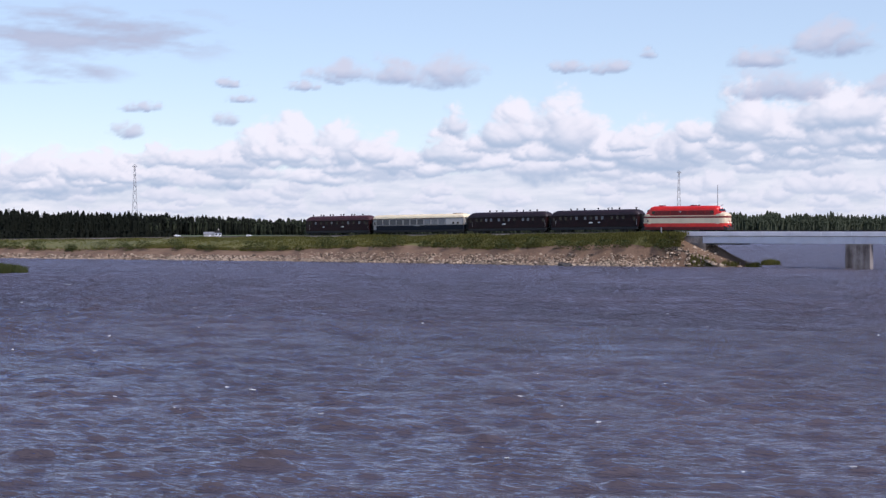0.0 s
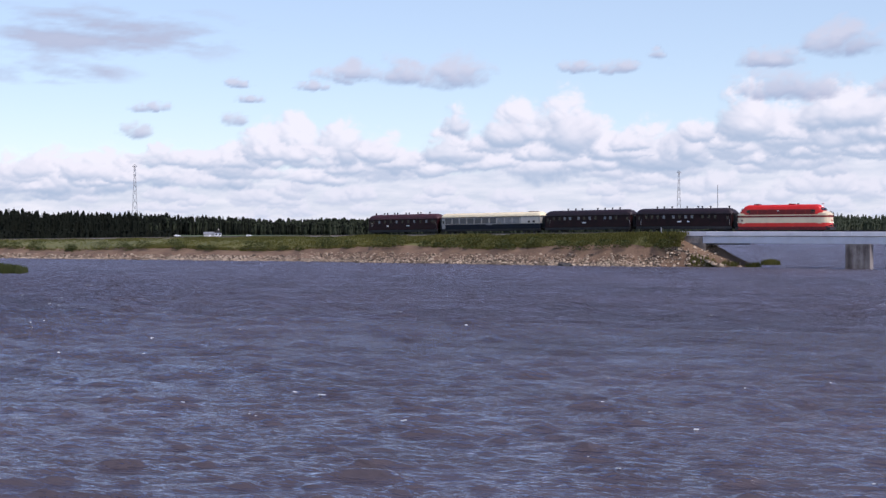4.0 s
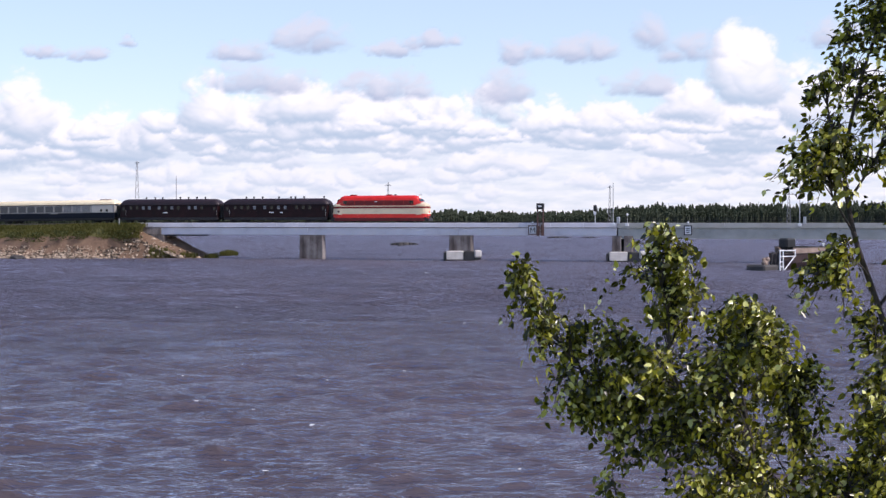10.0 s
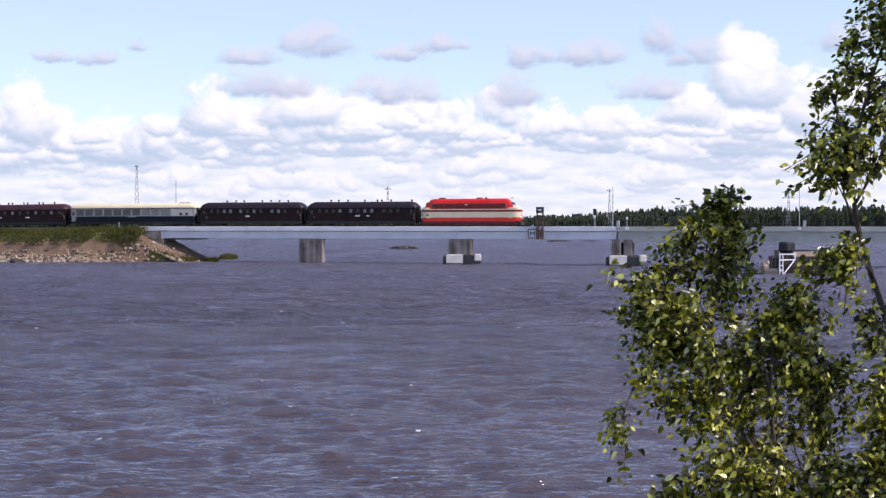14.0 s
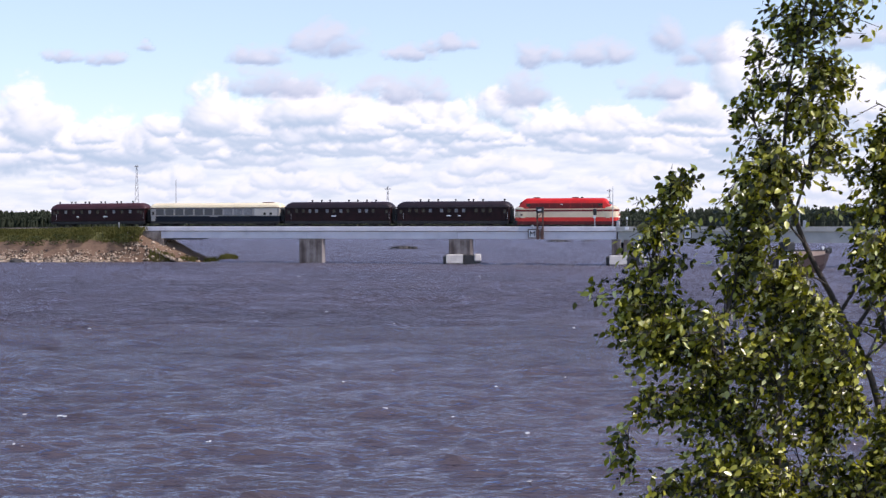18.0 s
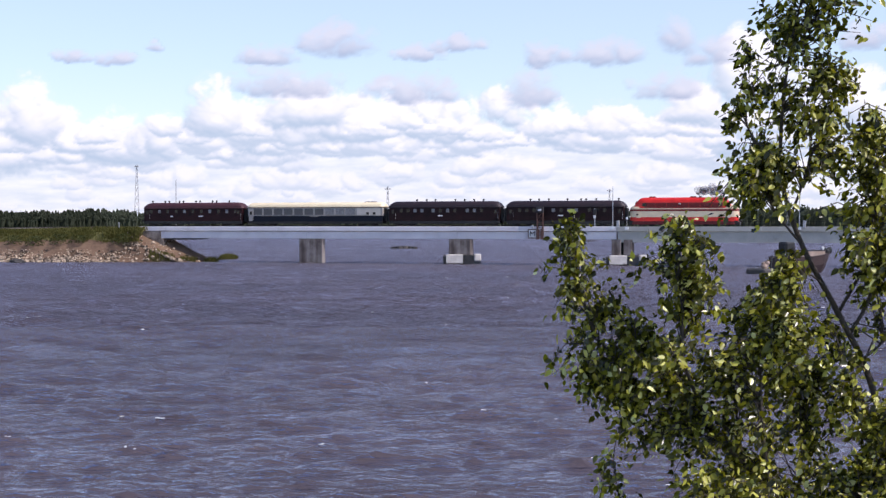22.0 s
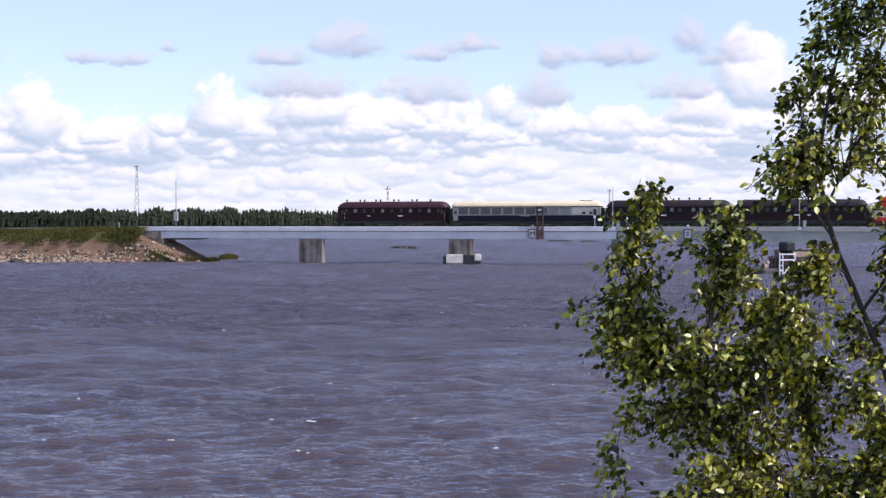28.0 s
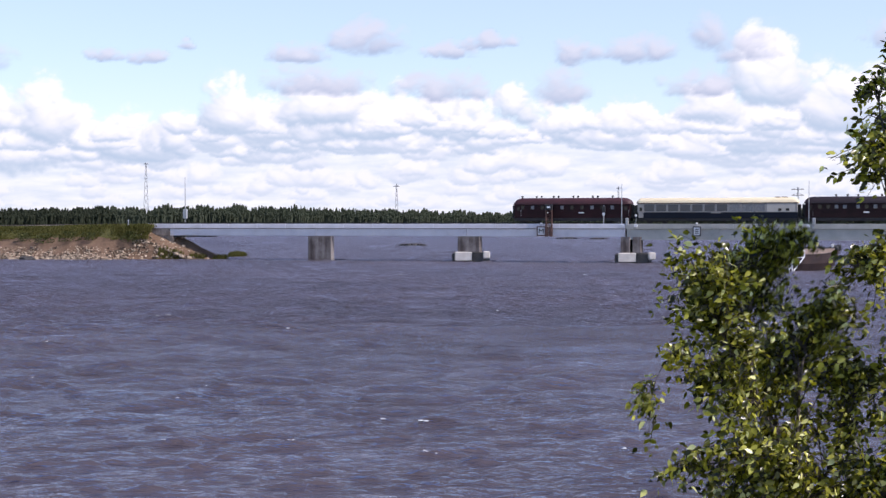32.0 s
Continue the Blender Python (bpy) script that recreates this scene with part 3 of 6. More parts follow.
TOE = [(-330, -86), (-250, -66), (-190, -50), (-140, -38), (-98, -29), (-56, -18.5), (-17, -13.5), (9, -12), (20, -9.5), (27, -6.2), (32, -3.6), (38, -1.0), (43, 1.6)]


def along(table, s):
    for (a, p), (b, q) in zip(table, table[1:]):
        if s <= b:
            return p + (q - p) * (max(s, a) - a) / (b - a)
    return table[-1][1]


def bank_profile(s):
    """Cross-section of the causeway: distance across the line and height, from the shore side over to the far side."""
    toe, top = along(TOE, s), rail_height(s) - 0.55
    earth = 3.0 + 0.35 * math.sin(s * 0.11) - 1.1 * smooth(20, -130, s)
    lip = earth + 0.75
    run = 1.0 * (-2.6 - toe)
    if s <= 28.6:
        return _bank_profile(toe, top, earth, lip, run, s)
    cut = 5.6 - 0.45 * (s - 30.5)
    # the end is a cone: it falls away to both sides of the line
    return [(v, max(min(z, cut - 0.8 * max(0.0, v - 3.0) - 0.75 * max(0.0, 0.8 - v)), -1.6)) for v, z in _bank_profile(toe, top, earth, lip, run, s)]


def _bank_profile(toe, top, earth, lip, run, s):
    return [(toe - 5, -1.6), (toe, 0.0), (toe + 0.38 * min(run, 9), 1.5), (toe + 0.60 * min(run, 10), earth), (toe + 0.72 * min(run, 11), lip), (max(toe + 0.9 * min(run, 14), -3.4 - 2 * smooth(20, -140, s)), top - 0.5),
            (-1.8, top), (0.8, top), (2.2, top), (3.4, top), (4.8, top), (8.0, top - 1.2), (14.0, 0.0), (18, -1.6)]


def causeway():
    """Earth core with a rounded end under the bridge."""
    s = Shape()
    stops = list(np.arange(-330, 28.1, 2.0)) + [28.5, 28.7, 30, 32, 34, 36, 38, 40, 42, 44, 47]
    rings = []
    for a in stops:
        prof = bank_profile(a)
        rings.append([(a, v + 0.5 * noise.noise(Vector((a * 0.25, v * 0.4, 1.0))), z + 0.28 * noise.noise(Vector((a * 0.35, v * 0.5, 5.0))) * (z > 0.3)) for v, z in prof])
    n = len(rings[0])
    s.v = [p for r in rings for p in r]
    s.f = [(i * n + j, (i + 1) * n + j, (i + 1) * n + j + 1, i * n + j + 1) for i in range(len(rings) - 1) for j in range(n - 1)]
    return s


bank_mesh = causeway().mesh("ground_causeway", EARTH, True)
bank_mesh.materials.append(GRASS_SOIL)
for poly in bank_mesh.polygons:
    if poly.index % 13 >= 4 and poly.center.z > 2.4 and poly.center.x < 27.5:
        poly.material_index = 1
bank_ob = tagged(part("ground_causeway", bank_mesh, EARTH, at=LINE), "brown earth causeway carrying the railway to the bridge", "embankment", kind="structure")


def bank_point(s, k, jitter):
    """A point on the causeway's near slope, k from 1 (waterline) up to 6 (track edge)."""
    prof = bank_profile(s)
    i = min(int(k), 8)
    (v0, z0), (v1, z1) = prof[i], prof[i + 1]
    t = k - i
    return s, v0 + (v1 - v0) * t, z0 + (z1 - z0) * t + jitter


def riprap():
    rng = random.Random(7)
    s = Shape()
    for i in range(17000):
        a = rng.uniform(-240, 30) if i % 3 else rng.uniform(-90, 43)
        up = rng.random() ** 2.4
        k = 1.0 + (1.45 if a > -60 else 0.8) * up
        if a > 27:
            k = rng.uniform(1.0, 7.2)
        x, v, z = bank_point(a, k, rng.uniform(-0.1, 0.10))
        if z < -0.3:
            continue
        r = rng.uniform(0.07, 0.23) * (1.15 - 0.75 * min(k - 1, 1.2) / 1.2 * (0.4 + 0.6 * rng.random())) * (1.5 if rng.random() < 0.06 else 1.0)
        s.lump((x, v, z), r * rng.uniform(0.8, 1.5), r * rng.uniform(0.8, 1.3), r * rng.uniform(0.6, 1.0), rng, 0.45, 5, 4 if a > -70 else 3)
    return tagged(part("rock_riprap", s, STONE, at=LINE), "pale broken stones along the causeway waterline", "stones", kind="stuff")


riprap()


def end_boulders():
    """Larger tipped stones along the rim of the causeway's end."""
    rng = random.Random(17)
    s = Shape()
    for i in range(150):
        a = rng.uniform(27, 42.5)
        k = rng.uniform(4.6, 6.6) if i % 2 else rng.uniform(1.0, 5.0)
        x, v, z = bank_point(a, k, 0.0)
        if z < -0.2:
            continue
        r = rng.uniform(0.15, 0.36)
        s.lump((x, v, z + 0.02), r * rng.uniform(0.8, 1.4), r * rng.uniform(0.8, 1.3), r * rng.uniform(0.6, 1.0), rng, 0.3, 7, 4)
    return tagged(part("rock_boulders", s, STONE, at=LINE), "large tipped stones at the causeway end", "stones", kind="stuff")


end_boulders()


def blades(s, rng, base, height, n, spread_r, width):
    for _ in range(n):
        a = rng.uniform(0, 6.28)
        r = rng.uniform(0, spread_r)
        x, y, z = base[0] + r * math.cos(a), base[1] + r * math.sin(a), base[2]
        lean = rng.uniform(0.05, 0.5) * height
        b = rng.uniform(0, 6.28)
        h = height * rng.uniform(0.6, 1.25)
        w = width * rng.uniform(0.7, 1.3)
        c = rng.uniform(0, 3.14)
        dx, dy = w * math.cos(c), w * math.sin(c)
        tx, ty = x + lean * math.cos(b), y + lean * math.sin(b)
        mx, my = x + 0.35 * lean * math.cos(b), y + 0.35 * lean * math.sin(b)
        s.add([(x - dx, y - dy, z - 0.05), (x + dx, y + dy, z - 0.05), (mx + dx * 0.8, my + dy * 0.8, z + 0.55 * h), (mx - dx * 0.8, my - dy * 0.8, z + 0.55 * h), (tx, ty, z + h)],
              [(0, 1, 2, 3), (3, 2, 4)])


def causeway_grass():
    rng = random.Random(21)
    s = Shape()
    for i in range(20500):
        a = rng.uniform(-300, 30) if i % 2 else rng.uniform(-110, 30)
        k = 3.7 + 0.95 * noise.noise(Vector((a * 0.11, 7, 0))) + 0.5 * noise.noise(Vector((a * 0.5, 9, 0))) + 0.3 * rng.random() + 2.4 * rng.random() ** 0.9
        if a < -40:
            k = rng.uniform(3.3, 7.5)
        x, v, z = bank_point(min(a, 28), k, 0.0)
        tall = 0.34 + 0.36 * noise.noise(Vector((a * 0.07, k, 0))) + (0.22 * smooth(4, 22, a) if k > 4.5 else 0.0)
        blades(s, rng, (a, v, z), max(tall, 0.2), 6, 0.7, 0.05)
    return tagged(part("meadow_grass", s, GRASS, at=LINE), "tall green grass on top of the causeway", "grass", kind="stuff")


causeway_grass()


def bush(shape, rng, c, r, h, leaves):
    """A low bush of many small leaf clumps, loosely filled."""
    for _ in range(leaves):
        a, b = rng.uniform(0, 6.28), rng.random() ** 0.6
        z = rng.random()
        rad = r * b * math.sqrt(max(0.05, 1 - (z * 1.05 - 0.25) ** 2))
        p = (c[0] + rad * math.cos(a), c[1] + rad * math.sin(a), c[2] + h * z)
        w = rng.uniform(0.10, 0.2)
        t = Euler((rng.uniform(-1, 1), rng.uniform(-1, 1), rng.uniform(0, 6.28))).to_matrix()
        shape.add([Vector(p) + t @ Vector(q) for q in ((-w, 0, 0), (0, -w * 0.6, 0.03), (w * 1.3, 0, 0), (0, w * 0.6, 0.03))], [(0, 1, 2, 3)])


def bushes():
    rng = random.Random(5)
    for i in range(46):
        s = -205 + i * 5.1 + rng.uniform(-2.5, 2.5)
        if s > 28:
            continue
        x, v, z = bank_point(s, rng.uniform(2.8, 4.2), -0.1)
        r = rng.uniform(1.1, 2.6)
        sh = Shape()
        bush(sh, rng, (0, 0, 0), r, r * rng.uniform(0.7, 1.05), int(170 * r))
        b = thing("bush", "low green willow bush on the causeway edge", "bush", "causeway bushes", LINE @ pose(s, v, z))
        part("crown", sh, BUSH, b)


bushes()


# reeds in the water by the causeway and under the bridge end
def reed_bed(name, label, centre, length, width, n, height, at, seed, material=BUSH):
    rng = random.Random(seed)
    s = Shape()
    for _ in range(n):
        a, r = rng.uniform(0, 6.28), math.sqrt(rng.random())
        blades(s, rng, (centre[0] + length * r * math.cos(a), centre[1] + width * r * math.sin(a), -0.05), height * (1.0 - 0.35 * r * r), 3, 0.25, 0.05)
    return tagged(part(name, s, material, at=at), label, "reeds", kind="stuff")


reed_bed("reeds", "green reeds standing in shallow water", (-34.8, -106.3), 5.2, 3.0, 1400, 1.5, LINE, 3)
reed_bed("reeds", "green reeds at the end of the causeway", (36.8, 20), 1.25, 3.2, 420, 1.2, LINE, 4, GRASS)


def toe_grass():
    """Tufts along the foot of the causeway's end."""
    rng = random.Random(6)
    s = Shape()
    for i in range(480):
        a = 44 - 12 * rng.random() ** 1.4
        x, v, z = bank_point(min(a, 42), rng.uniform(0.95, 2.2), 0.0)
        if noise.noise(Vector((a * 0.5, 2, 0))) < -0.18:
            continue
        blades(s, rng, (a, v, max(z, -0.05)), rng.uniform(0.5, 1.15), 4, 0.35, 0.05)
    return tagged(part("reeds", s, GRASS, at=LINE), "green reeds on the stones at the causeway end", "reeds", kind="stuff")


toe_grass()


def islet(s, v, r, seed):
    rng = random.Random(seed)
    it = thing("islet", "low dark rocky islet in the lake", "islet", "islets", LINE @ pose(s, v, 0))
    sh = Shape()
    for _ in range(26):
        a = rng.uniform(-r, r)
        k = math.sqrt(max(0.0, 1 - (a / r) ** 2))
        sh.lump((a, rng.uniform(-2, 2) * k, 0.1), rng.uniform(0.6, 1.4), rng.uniform(0.6, 1.2), 0.5 * k + 0.3, rng, 0.25, 7, 4)
    part("rocks", sh, NEAR_BLACK, it)
    g = Shape()
    for _ in range(60):
        a = rng.uniform(-r, r) * 0.85
        blades(g, rng, (a, rng.uniform(-1, 1), 0.25), 0.45, 3, 0.4, 0.08)
    tagged(part("tussocks", g, FOREST, it), kind="stuff")


islet(30.4, 149.7, 3.4, 1)
islet(38, 329, 5.0, 2)
islet(68, 318, 4.0, 3)
islet(52, 322, 3.0, 4)


# ---- far woods ----
def conifer(s, rng, x, y, z, h, w):
    """One far tree: a ragged crown, pointed for a spruce, rounded for a pine or birch."""
    n = 4
    spruce = rng.random() < (0.55 if x < -0.55 * y else 0.22 if x < 0 else 0.08)
    rings = []
    for k in range(4):
        f = 0.06 + 0.84 * k / 3
        r = w * ((1.05 - f) * (1.2 if k % 2 else 0.7) if spruce else (0.55 + 0.75 * math.sin(min(f * 1.15, 1) * 2.6)) * (1.1 if k % 2 else 0.8))
        rings.append([(x + r * rng.uniform(0.5, 1.3) * math.cos(6.283 * (i + 0.5 * (k % 2)) / n), y + r * rng.uniform(0.5, 1.3) * math.sin(6.283 * (i + 0.5 * (k % 2)) / n), z + h * (f + rng.uniform(-0.04, 0.04))) for i in range(n)])
    tip = 0.15 if spruce else 0.42 * w
    rings.append([(x + tip * math.cos(6.283 * i / n), y + tip * math.sin(6.283 * i / n), z + h * rng.uniform(0.96, 1.02)) for i in range(n)])
    s.loft(rings)


WOOD_TOP = [(-60, 16.5), (-40, 17.5), (-36, 16.5), (-33.0, 14.5), (-30.5, 13.0), (-29, 11), (-27, 12.5), (-20, 13), (-10, 16), (-6, 15), (-4, 13.5), (-1, 13.0), (3, 10.2), (6, 12), (8, 15.5), (14, 17), (30, 17)]


def woods():
    rng = random.Random(12)
    belts = {}
    for i in range(15000):
        az = rng.uniform(-52, 32)
        a = radians(az)
        # walk outwards to the land
        r = 700.0
        while r < 2600 and r * math.cos(a) < far_shore(r * math.sin(a)) + 18:
            r += 20
        deep = rng.random()
        r += 90 * deep + (120 if -34 < az < -27 else 0)
        x, y = r * math.sin(a), r * math.cos(a)
        top = along(WOOD_TOP, az) * (r / 1000.0) ** 0.75
        top *= 0.86 + 0.14 * noise.noise(Vector((az * 1.3, 0, 0))) + 0.05 * noise.noise(Vector((az * 9, 3, 0)))
        h = 1.36 * top * (0.66 + 0.34 * deep) * (1 - 0.24 * rng.random())
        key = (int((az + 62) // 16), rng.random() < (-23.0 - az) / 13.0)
        s = belts.setdefault(key, Shape())
        conifer(s, rng, x, y, ground_height(x, y) - 0.5, h, rng.uniform(0.9, 1.8))
    # low dark scrub along the water's edge in front of the tall trees
    for i in range(900):
        a = radians(rng.uniform(-52, -33.2))
        r = 700.0
        while r < 2600 and r * math.cos(a) < far_shore(r * math.sin(a)) - 4:
            r += 8
        r += rng.uniform(0, 14)
        x, y = r * math.sin(a), r * math.cos(a)
        conifer(belts[(0 if math.degrees(a) < -46 else 1, True)], rng, x, y, ground_height(x, y) - 2.0, rng.uniform(6, 11), rng.uniform(1.2, 2.4))
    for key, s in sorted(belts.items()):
        tagged(part("far_woods", s, FOREST if key[1] else MIXED_FOREST if key[0] < 3 else HAZY_FOREST), "dark pine and spruce forest along the far shore", "forest", kind="stuff")


woods()


# ---- the bridge ----
def bridge():
    b = thing("railway_bridge", "long low railway bridge of pale concrete and grey steel spans", "bridge", at=LINE)
    near, far = -1.0, 4.2
    # concrete spans with an edge beam standing proud of the web
    for s0, s1 in ((33.0, 62.6), (62.65, 91.0), (91.05, 119.0)):
        span = part("concrete_span", Shape().box(s0, s1, near + 0.25, far - 0.25, 4.42, 5.74, 0.04), CONCRETE, b, "pale concrete girder")
        part("dark_line", Shape().box(s0, s1, near + 0.12, near + 0.247, 5.70, 5.80), CONCRETE_OLD, span, "dark line between edge beam and girder")
    beam0 = 28.3
    for i in range(16):
        x0 = beam0 + i * (119.0 - beam0) / 16
        x1 = beam0 + (i + 1) * (119.0 - beam0) / 16 - 0.03
        part("edge_beam", Shape().box(x0, x1, near, near + 0.35, 5.80, 6.62, 0.03), CONCRETE, b)
        part("edge_beam", Shape().box(x0, x1, far - 0.35, far, 5.80, 6.62, 0.03), CONCRETE, b)
    part("deck_slab", Shape().box(beam0, 119.0, near + 0.354, far - 0.354, 5.78, 6.2), CONCRETE_OLD, b)
    # steel spans beyond the third pier
    for s0, s1 in ((119.25, 178.0), (178.1, 220.0)):
        span = part("steel_span", Shape().box(s0, s1, near + 0.30, near + 0.40, 4.0, 5.72), STEEL_GREY, b, "grey painted steel plate girder")
        part("bottom_flange", Shape().box(s0, s1, near + 0.12, near + 0.58, 3.93, 3.997), STEEL_GREY, span)
        part("girder", Shape().box(s0, s1, far - 0.40, far - 0.30, 4.0, 5.72), STEEL_GREY, span)
    for i in range(17):
        x0, x1 = 119.03 + i * 6.0, 119.0 + (i + 1) * 6.0
        part("edge_plate", Shape().box(x0, x1, near + 0.02, near + 0.34, 5.78, 6.60, 0.02), STEEL_GREY, b)
        part("edge_plate", Shape().box(x0, x1, far - 0.34, far - 0.02, 5.78, 6.60, 0.02), STEEL_GREY, b)
    part("deck_plate", Shape().box(119.0, 220, near + 0.35, far - 0.35, 5.78, 6.2), CONCRETE_OLD, b)
    # abutment: wall, wing and a dark strip under the girder
    part("abutment_wall", Shape().box(28.4, 33.6, near + 0.15, far - 0.15, 2.2, 4.40, 0.05), CONCRETE_OLD, b, "brown stained concrete abutment")
    part("wing_wall", Shape().box(28.4, 32.96, near + 0.05, near + 0.45, 4.4, 5.79, 0.03), CONCRETE_OLD, b, "brown stained concrete wing wall")
    part("wing_wall", Shape().box(28.4, 32.96, far - 0.45, far - 0.05, 4.4, 5.79, 0.03), CONCRETE_OLD, b)
    part("dark_strip", Shape().box(33.64, 40.5, near + 0.3, far - 0.3, 4.16, 4.40, 0.05), NEAR_BLACK, b, "dark strip under the girder")
    return b


railway_bridge = bridge()


def prism(plan, z0, z1, batter=0.0):
    """An upright block on a plan of corners, slightly wider at its foot."""
    cx, cy = sum(p[0] for p in plan) / len(plan), sum(p[1] for p in plan) / len(plan)
    foot = [(cx + (x - cx) * (1 + batter), cy + (y - cy) * (1 + batter), z0) for x, y in plan]
    return Shape().loft([foot, [(x, y, z1) for x, y in plan]])


def pier(s, width, skew, cap, name_label, slot=False):
    """A wall pier, flush with the girder on the shore side, its cut-off corner turned to the sun."""
    p = thing("bridge_pier", name_label, "pier", "bridge piers", LINE @ pose(s, 1.6, 0))
    low = 1.70 if cap else -1.6
    front = -2.52
    x0, x1 = -width / 2 + skew, width / 2 + skew
    if slot:
        part("column", prism([(x0, front + 0.12), (x0 + 0.12, front), (x0 + 1.5, front), (x0 + 1.62, front + 0.12), (x0 + 1.5, 1.2), (x0 + 0.9, 1.6)], low, 4.40), PIER_FACE, p)
        part("column", prism([(x1 - 1.75, front + 0.1), (x1 - 1.65, front), (x1 - 0.42, front), (x1, front + 0.46), (x1 - 1.15, 1.6), (x1 - 1.75, 1.2)], low, 4.40), PIER_FACE, p)
        part("back_wall", prism([(x0 + 1.63, -0.6), (x1 - 1.76, -0.6), (x1 - 1.9, 1.1), (x0 + 1.7, 1.1)], low, 3.95), NEAR_BLACK, p, "dark recessed wall")
    else:
        part("column", prism([(x0, front + 0.2), (x0 + 0.2, front), (x1 - 0.42, front), (x1, front + 0.46), (x1 - 1.6, 1.6), (x0 + 1.2, 1.6)], low, 4.40, 0.015), PIER_FACE, p)
    for x in (x0 + 0.8, x1 - 0.9):
        part("bearing", Shape().box(x - 0.3, x + 0.3, -1.6, 1.2, 4.404, 4.417), DARK_STEEL, p)
    if cap:
        # blunt-nosed cap, pale blocks and fender; dark middle and core are painted shade
        part("cap_core", Shape().box(-1.75, 3.0, -2.54, 2.6, -1.6, 1.69, 0.15), NEAR_BLACK, p)
        part("fender", Shape().box(-2.40, -1.77, -3.20, 2.4, -0.5, 1.60, 0.28), NEAR_BLACK, p, "dark rounded timber fender")
        part("cap_block", Shape().box(0, 3.05, 0, 0.62, 0.12, 1.72, 0.13), CAP_LIGHT, p, "bright concrete cap face", at=pose(-1.72, -3.52, 0, 0, 0, 14))
        part("fender", Shape().box(1.28, 3.30, -2.85, -2.544, -0.5, 1.62, 0.10), NEAR_BLACK, p, "dark block for the shaded middle of the cap")
        part("cap_block", Shape().box(0, 1.25, 0, 0.9, 0.55, 1.86, 0.20), CAP_LIGHT, p, "bright concrete cap nose", at=pose(3.33, -3.15, 0, 0, 0, 20))
    return p


pier(62.5, 4.93, 0.97, False, "weathered grey concrete wall pier standing in the water")
pier(90.9, 4.35, 0.67, True, "grey concrete pier on a pale blunt-nosed cap")
pier(119.7, 3.8, 0.38, True, "grey concrete pier with a dark recess on a pale cap", True)
pier(178.0, 3.8, 0.0, True, "grey concrete pier on a pale cap", True)


def track():
    t = thing("railway_track", "single railway track on ballast, brown rails and sleepers", "track", at=LINE, kind="structure")
    s = Shape()
    for a in np.arange(-330, 219, 6.0):
        b = a + 6.0
        for z0, z1 in ((rail_height(a), rail_height(b)),):
            s.loft([[(a, TRACK_V - 1.7, z0 - 0.55), (a, TRACK_V + 1.7, z0 - 0.55), (a, TRACK_V + 1.3, z0 - 0.22), (a, TRACK_V - 1.3, z0 - 0.22)],
                    [(b, TRACK_V - 1.7, z1 - 0.55), (b, TRACK_V + 1.7, z1 - 0.55), (b, TRACK_V + 1.3, z1 - 0.22), (b, TRACK_V - 1.3, z1 - 0.22)]], False)
    part("ballast", s, BALLAST, t)
    for side in (-0.76, 0.76):
        r = Shape()
        pts = [(-330, rail_height(-330)), (20, rail_height(20)), (219, rail_height(219))]
        for (a, z0), (b, z1) in zip(pts, pts[1:]):
            y = TRACK_V + side
            r.loft([[(a, y - 0.04, z0 - 0.16), (a, y + 0.04, z0 - 0.16), (a, y + 0.035, z0), (a, y - 0.035, z0)],
                    [(b, y - 0.04, z1 - 0.16), (b, y + 0.04, z1 - 0.16), (b, y + 0.035, z1), (b, y - 0.035, z1)]])
        part("rail", r, RAIL, t)
    sl = Shape()
    for a in np.arange(-330, 219, 0.65):
        z = rail_height(a)
        sl.box(a - 0.12, a + 0.12, TRACK_V - 1.25, TRACK_V + 1.25, z - 0.3, z - 0.165)
    tagged(part("sleepers", sl, CONCRETE_OLD, t), kind="stuff")


track()


# ---- the train. Each vehicle: x forward from its rear end, y away from the shore, z above the rails ----
def wheelset(parent, x, r):
    s = Shape()
    for y in (-0.76, 0.76):
        s.rod((x, y - 0.07, r), (x, y + 0.07, r), r, r, 18)
    part("wheelset", s.rod((x, -0.76, r), (x, 0.76, r), 0.08, 0.08, 8), DARK_STEEL, parent)


def bogie(car, x, wheels, r=0.46):
    half = max(wheels)
    s = Shape()
    for y in (-1.05, 1.05):
        s.box(x - half - 0.5, x + half + 0.5, y - 0.06, y + 0.06, 0.42, 0.72, 0.02)
        for w in wheels:
            s.box(x + w - 0.16, x + w + 0.16, y - 0.12, y + 0.12, 0.28, 0.62, 0.02)
        s.box(x - 0.45, x + 0.45, y - 0.16, y + 0.16, 0.36, 0.85, 0.03)
    b = part("bogie", s, DARK_STEEL, car)
    for w in wheels:
        wheelset(b, x + w, r)


def ends(car, length):
    for x, d in ((0.0, 1), (length, -1)):
        for y in (-0.87, 0.87):
            part("buffer", Shape().rod((x + d * 0.62, y, 1.05), (x + d * 0.08, y, 1.05), 0.09, 0.09, 8).rod((x + d * 0.10, y, 1.05), (x, y, 1.05), 0.23, 0.23, 12), DARK_STEEL, car)
        part("coupling", Shape().box(min(x + d * 0.05, x + d * 0.6), max(x + d * 0.05, x + d * 0.6), -0.08, 0.08, 0.92, 1.05), DARK_STEEL, car)


def arch(half, eave, top, n=9, power=2.3):
    """Half a superellipse across the roof, from the near eave to the far one."""
    out = []
    for i in range(n + 1):
        a = math.pi * i / n
        c, s = math.cos(a), math.sin(a)
        out.append((-half * math.copysign(abs(c) ** (2 / power), c), eave + (top - eave) * abs(s) ** (2 / power)))
    return out


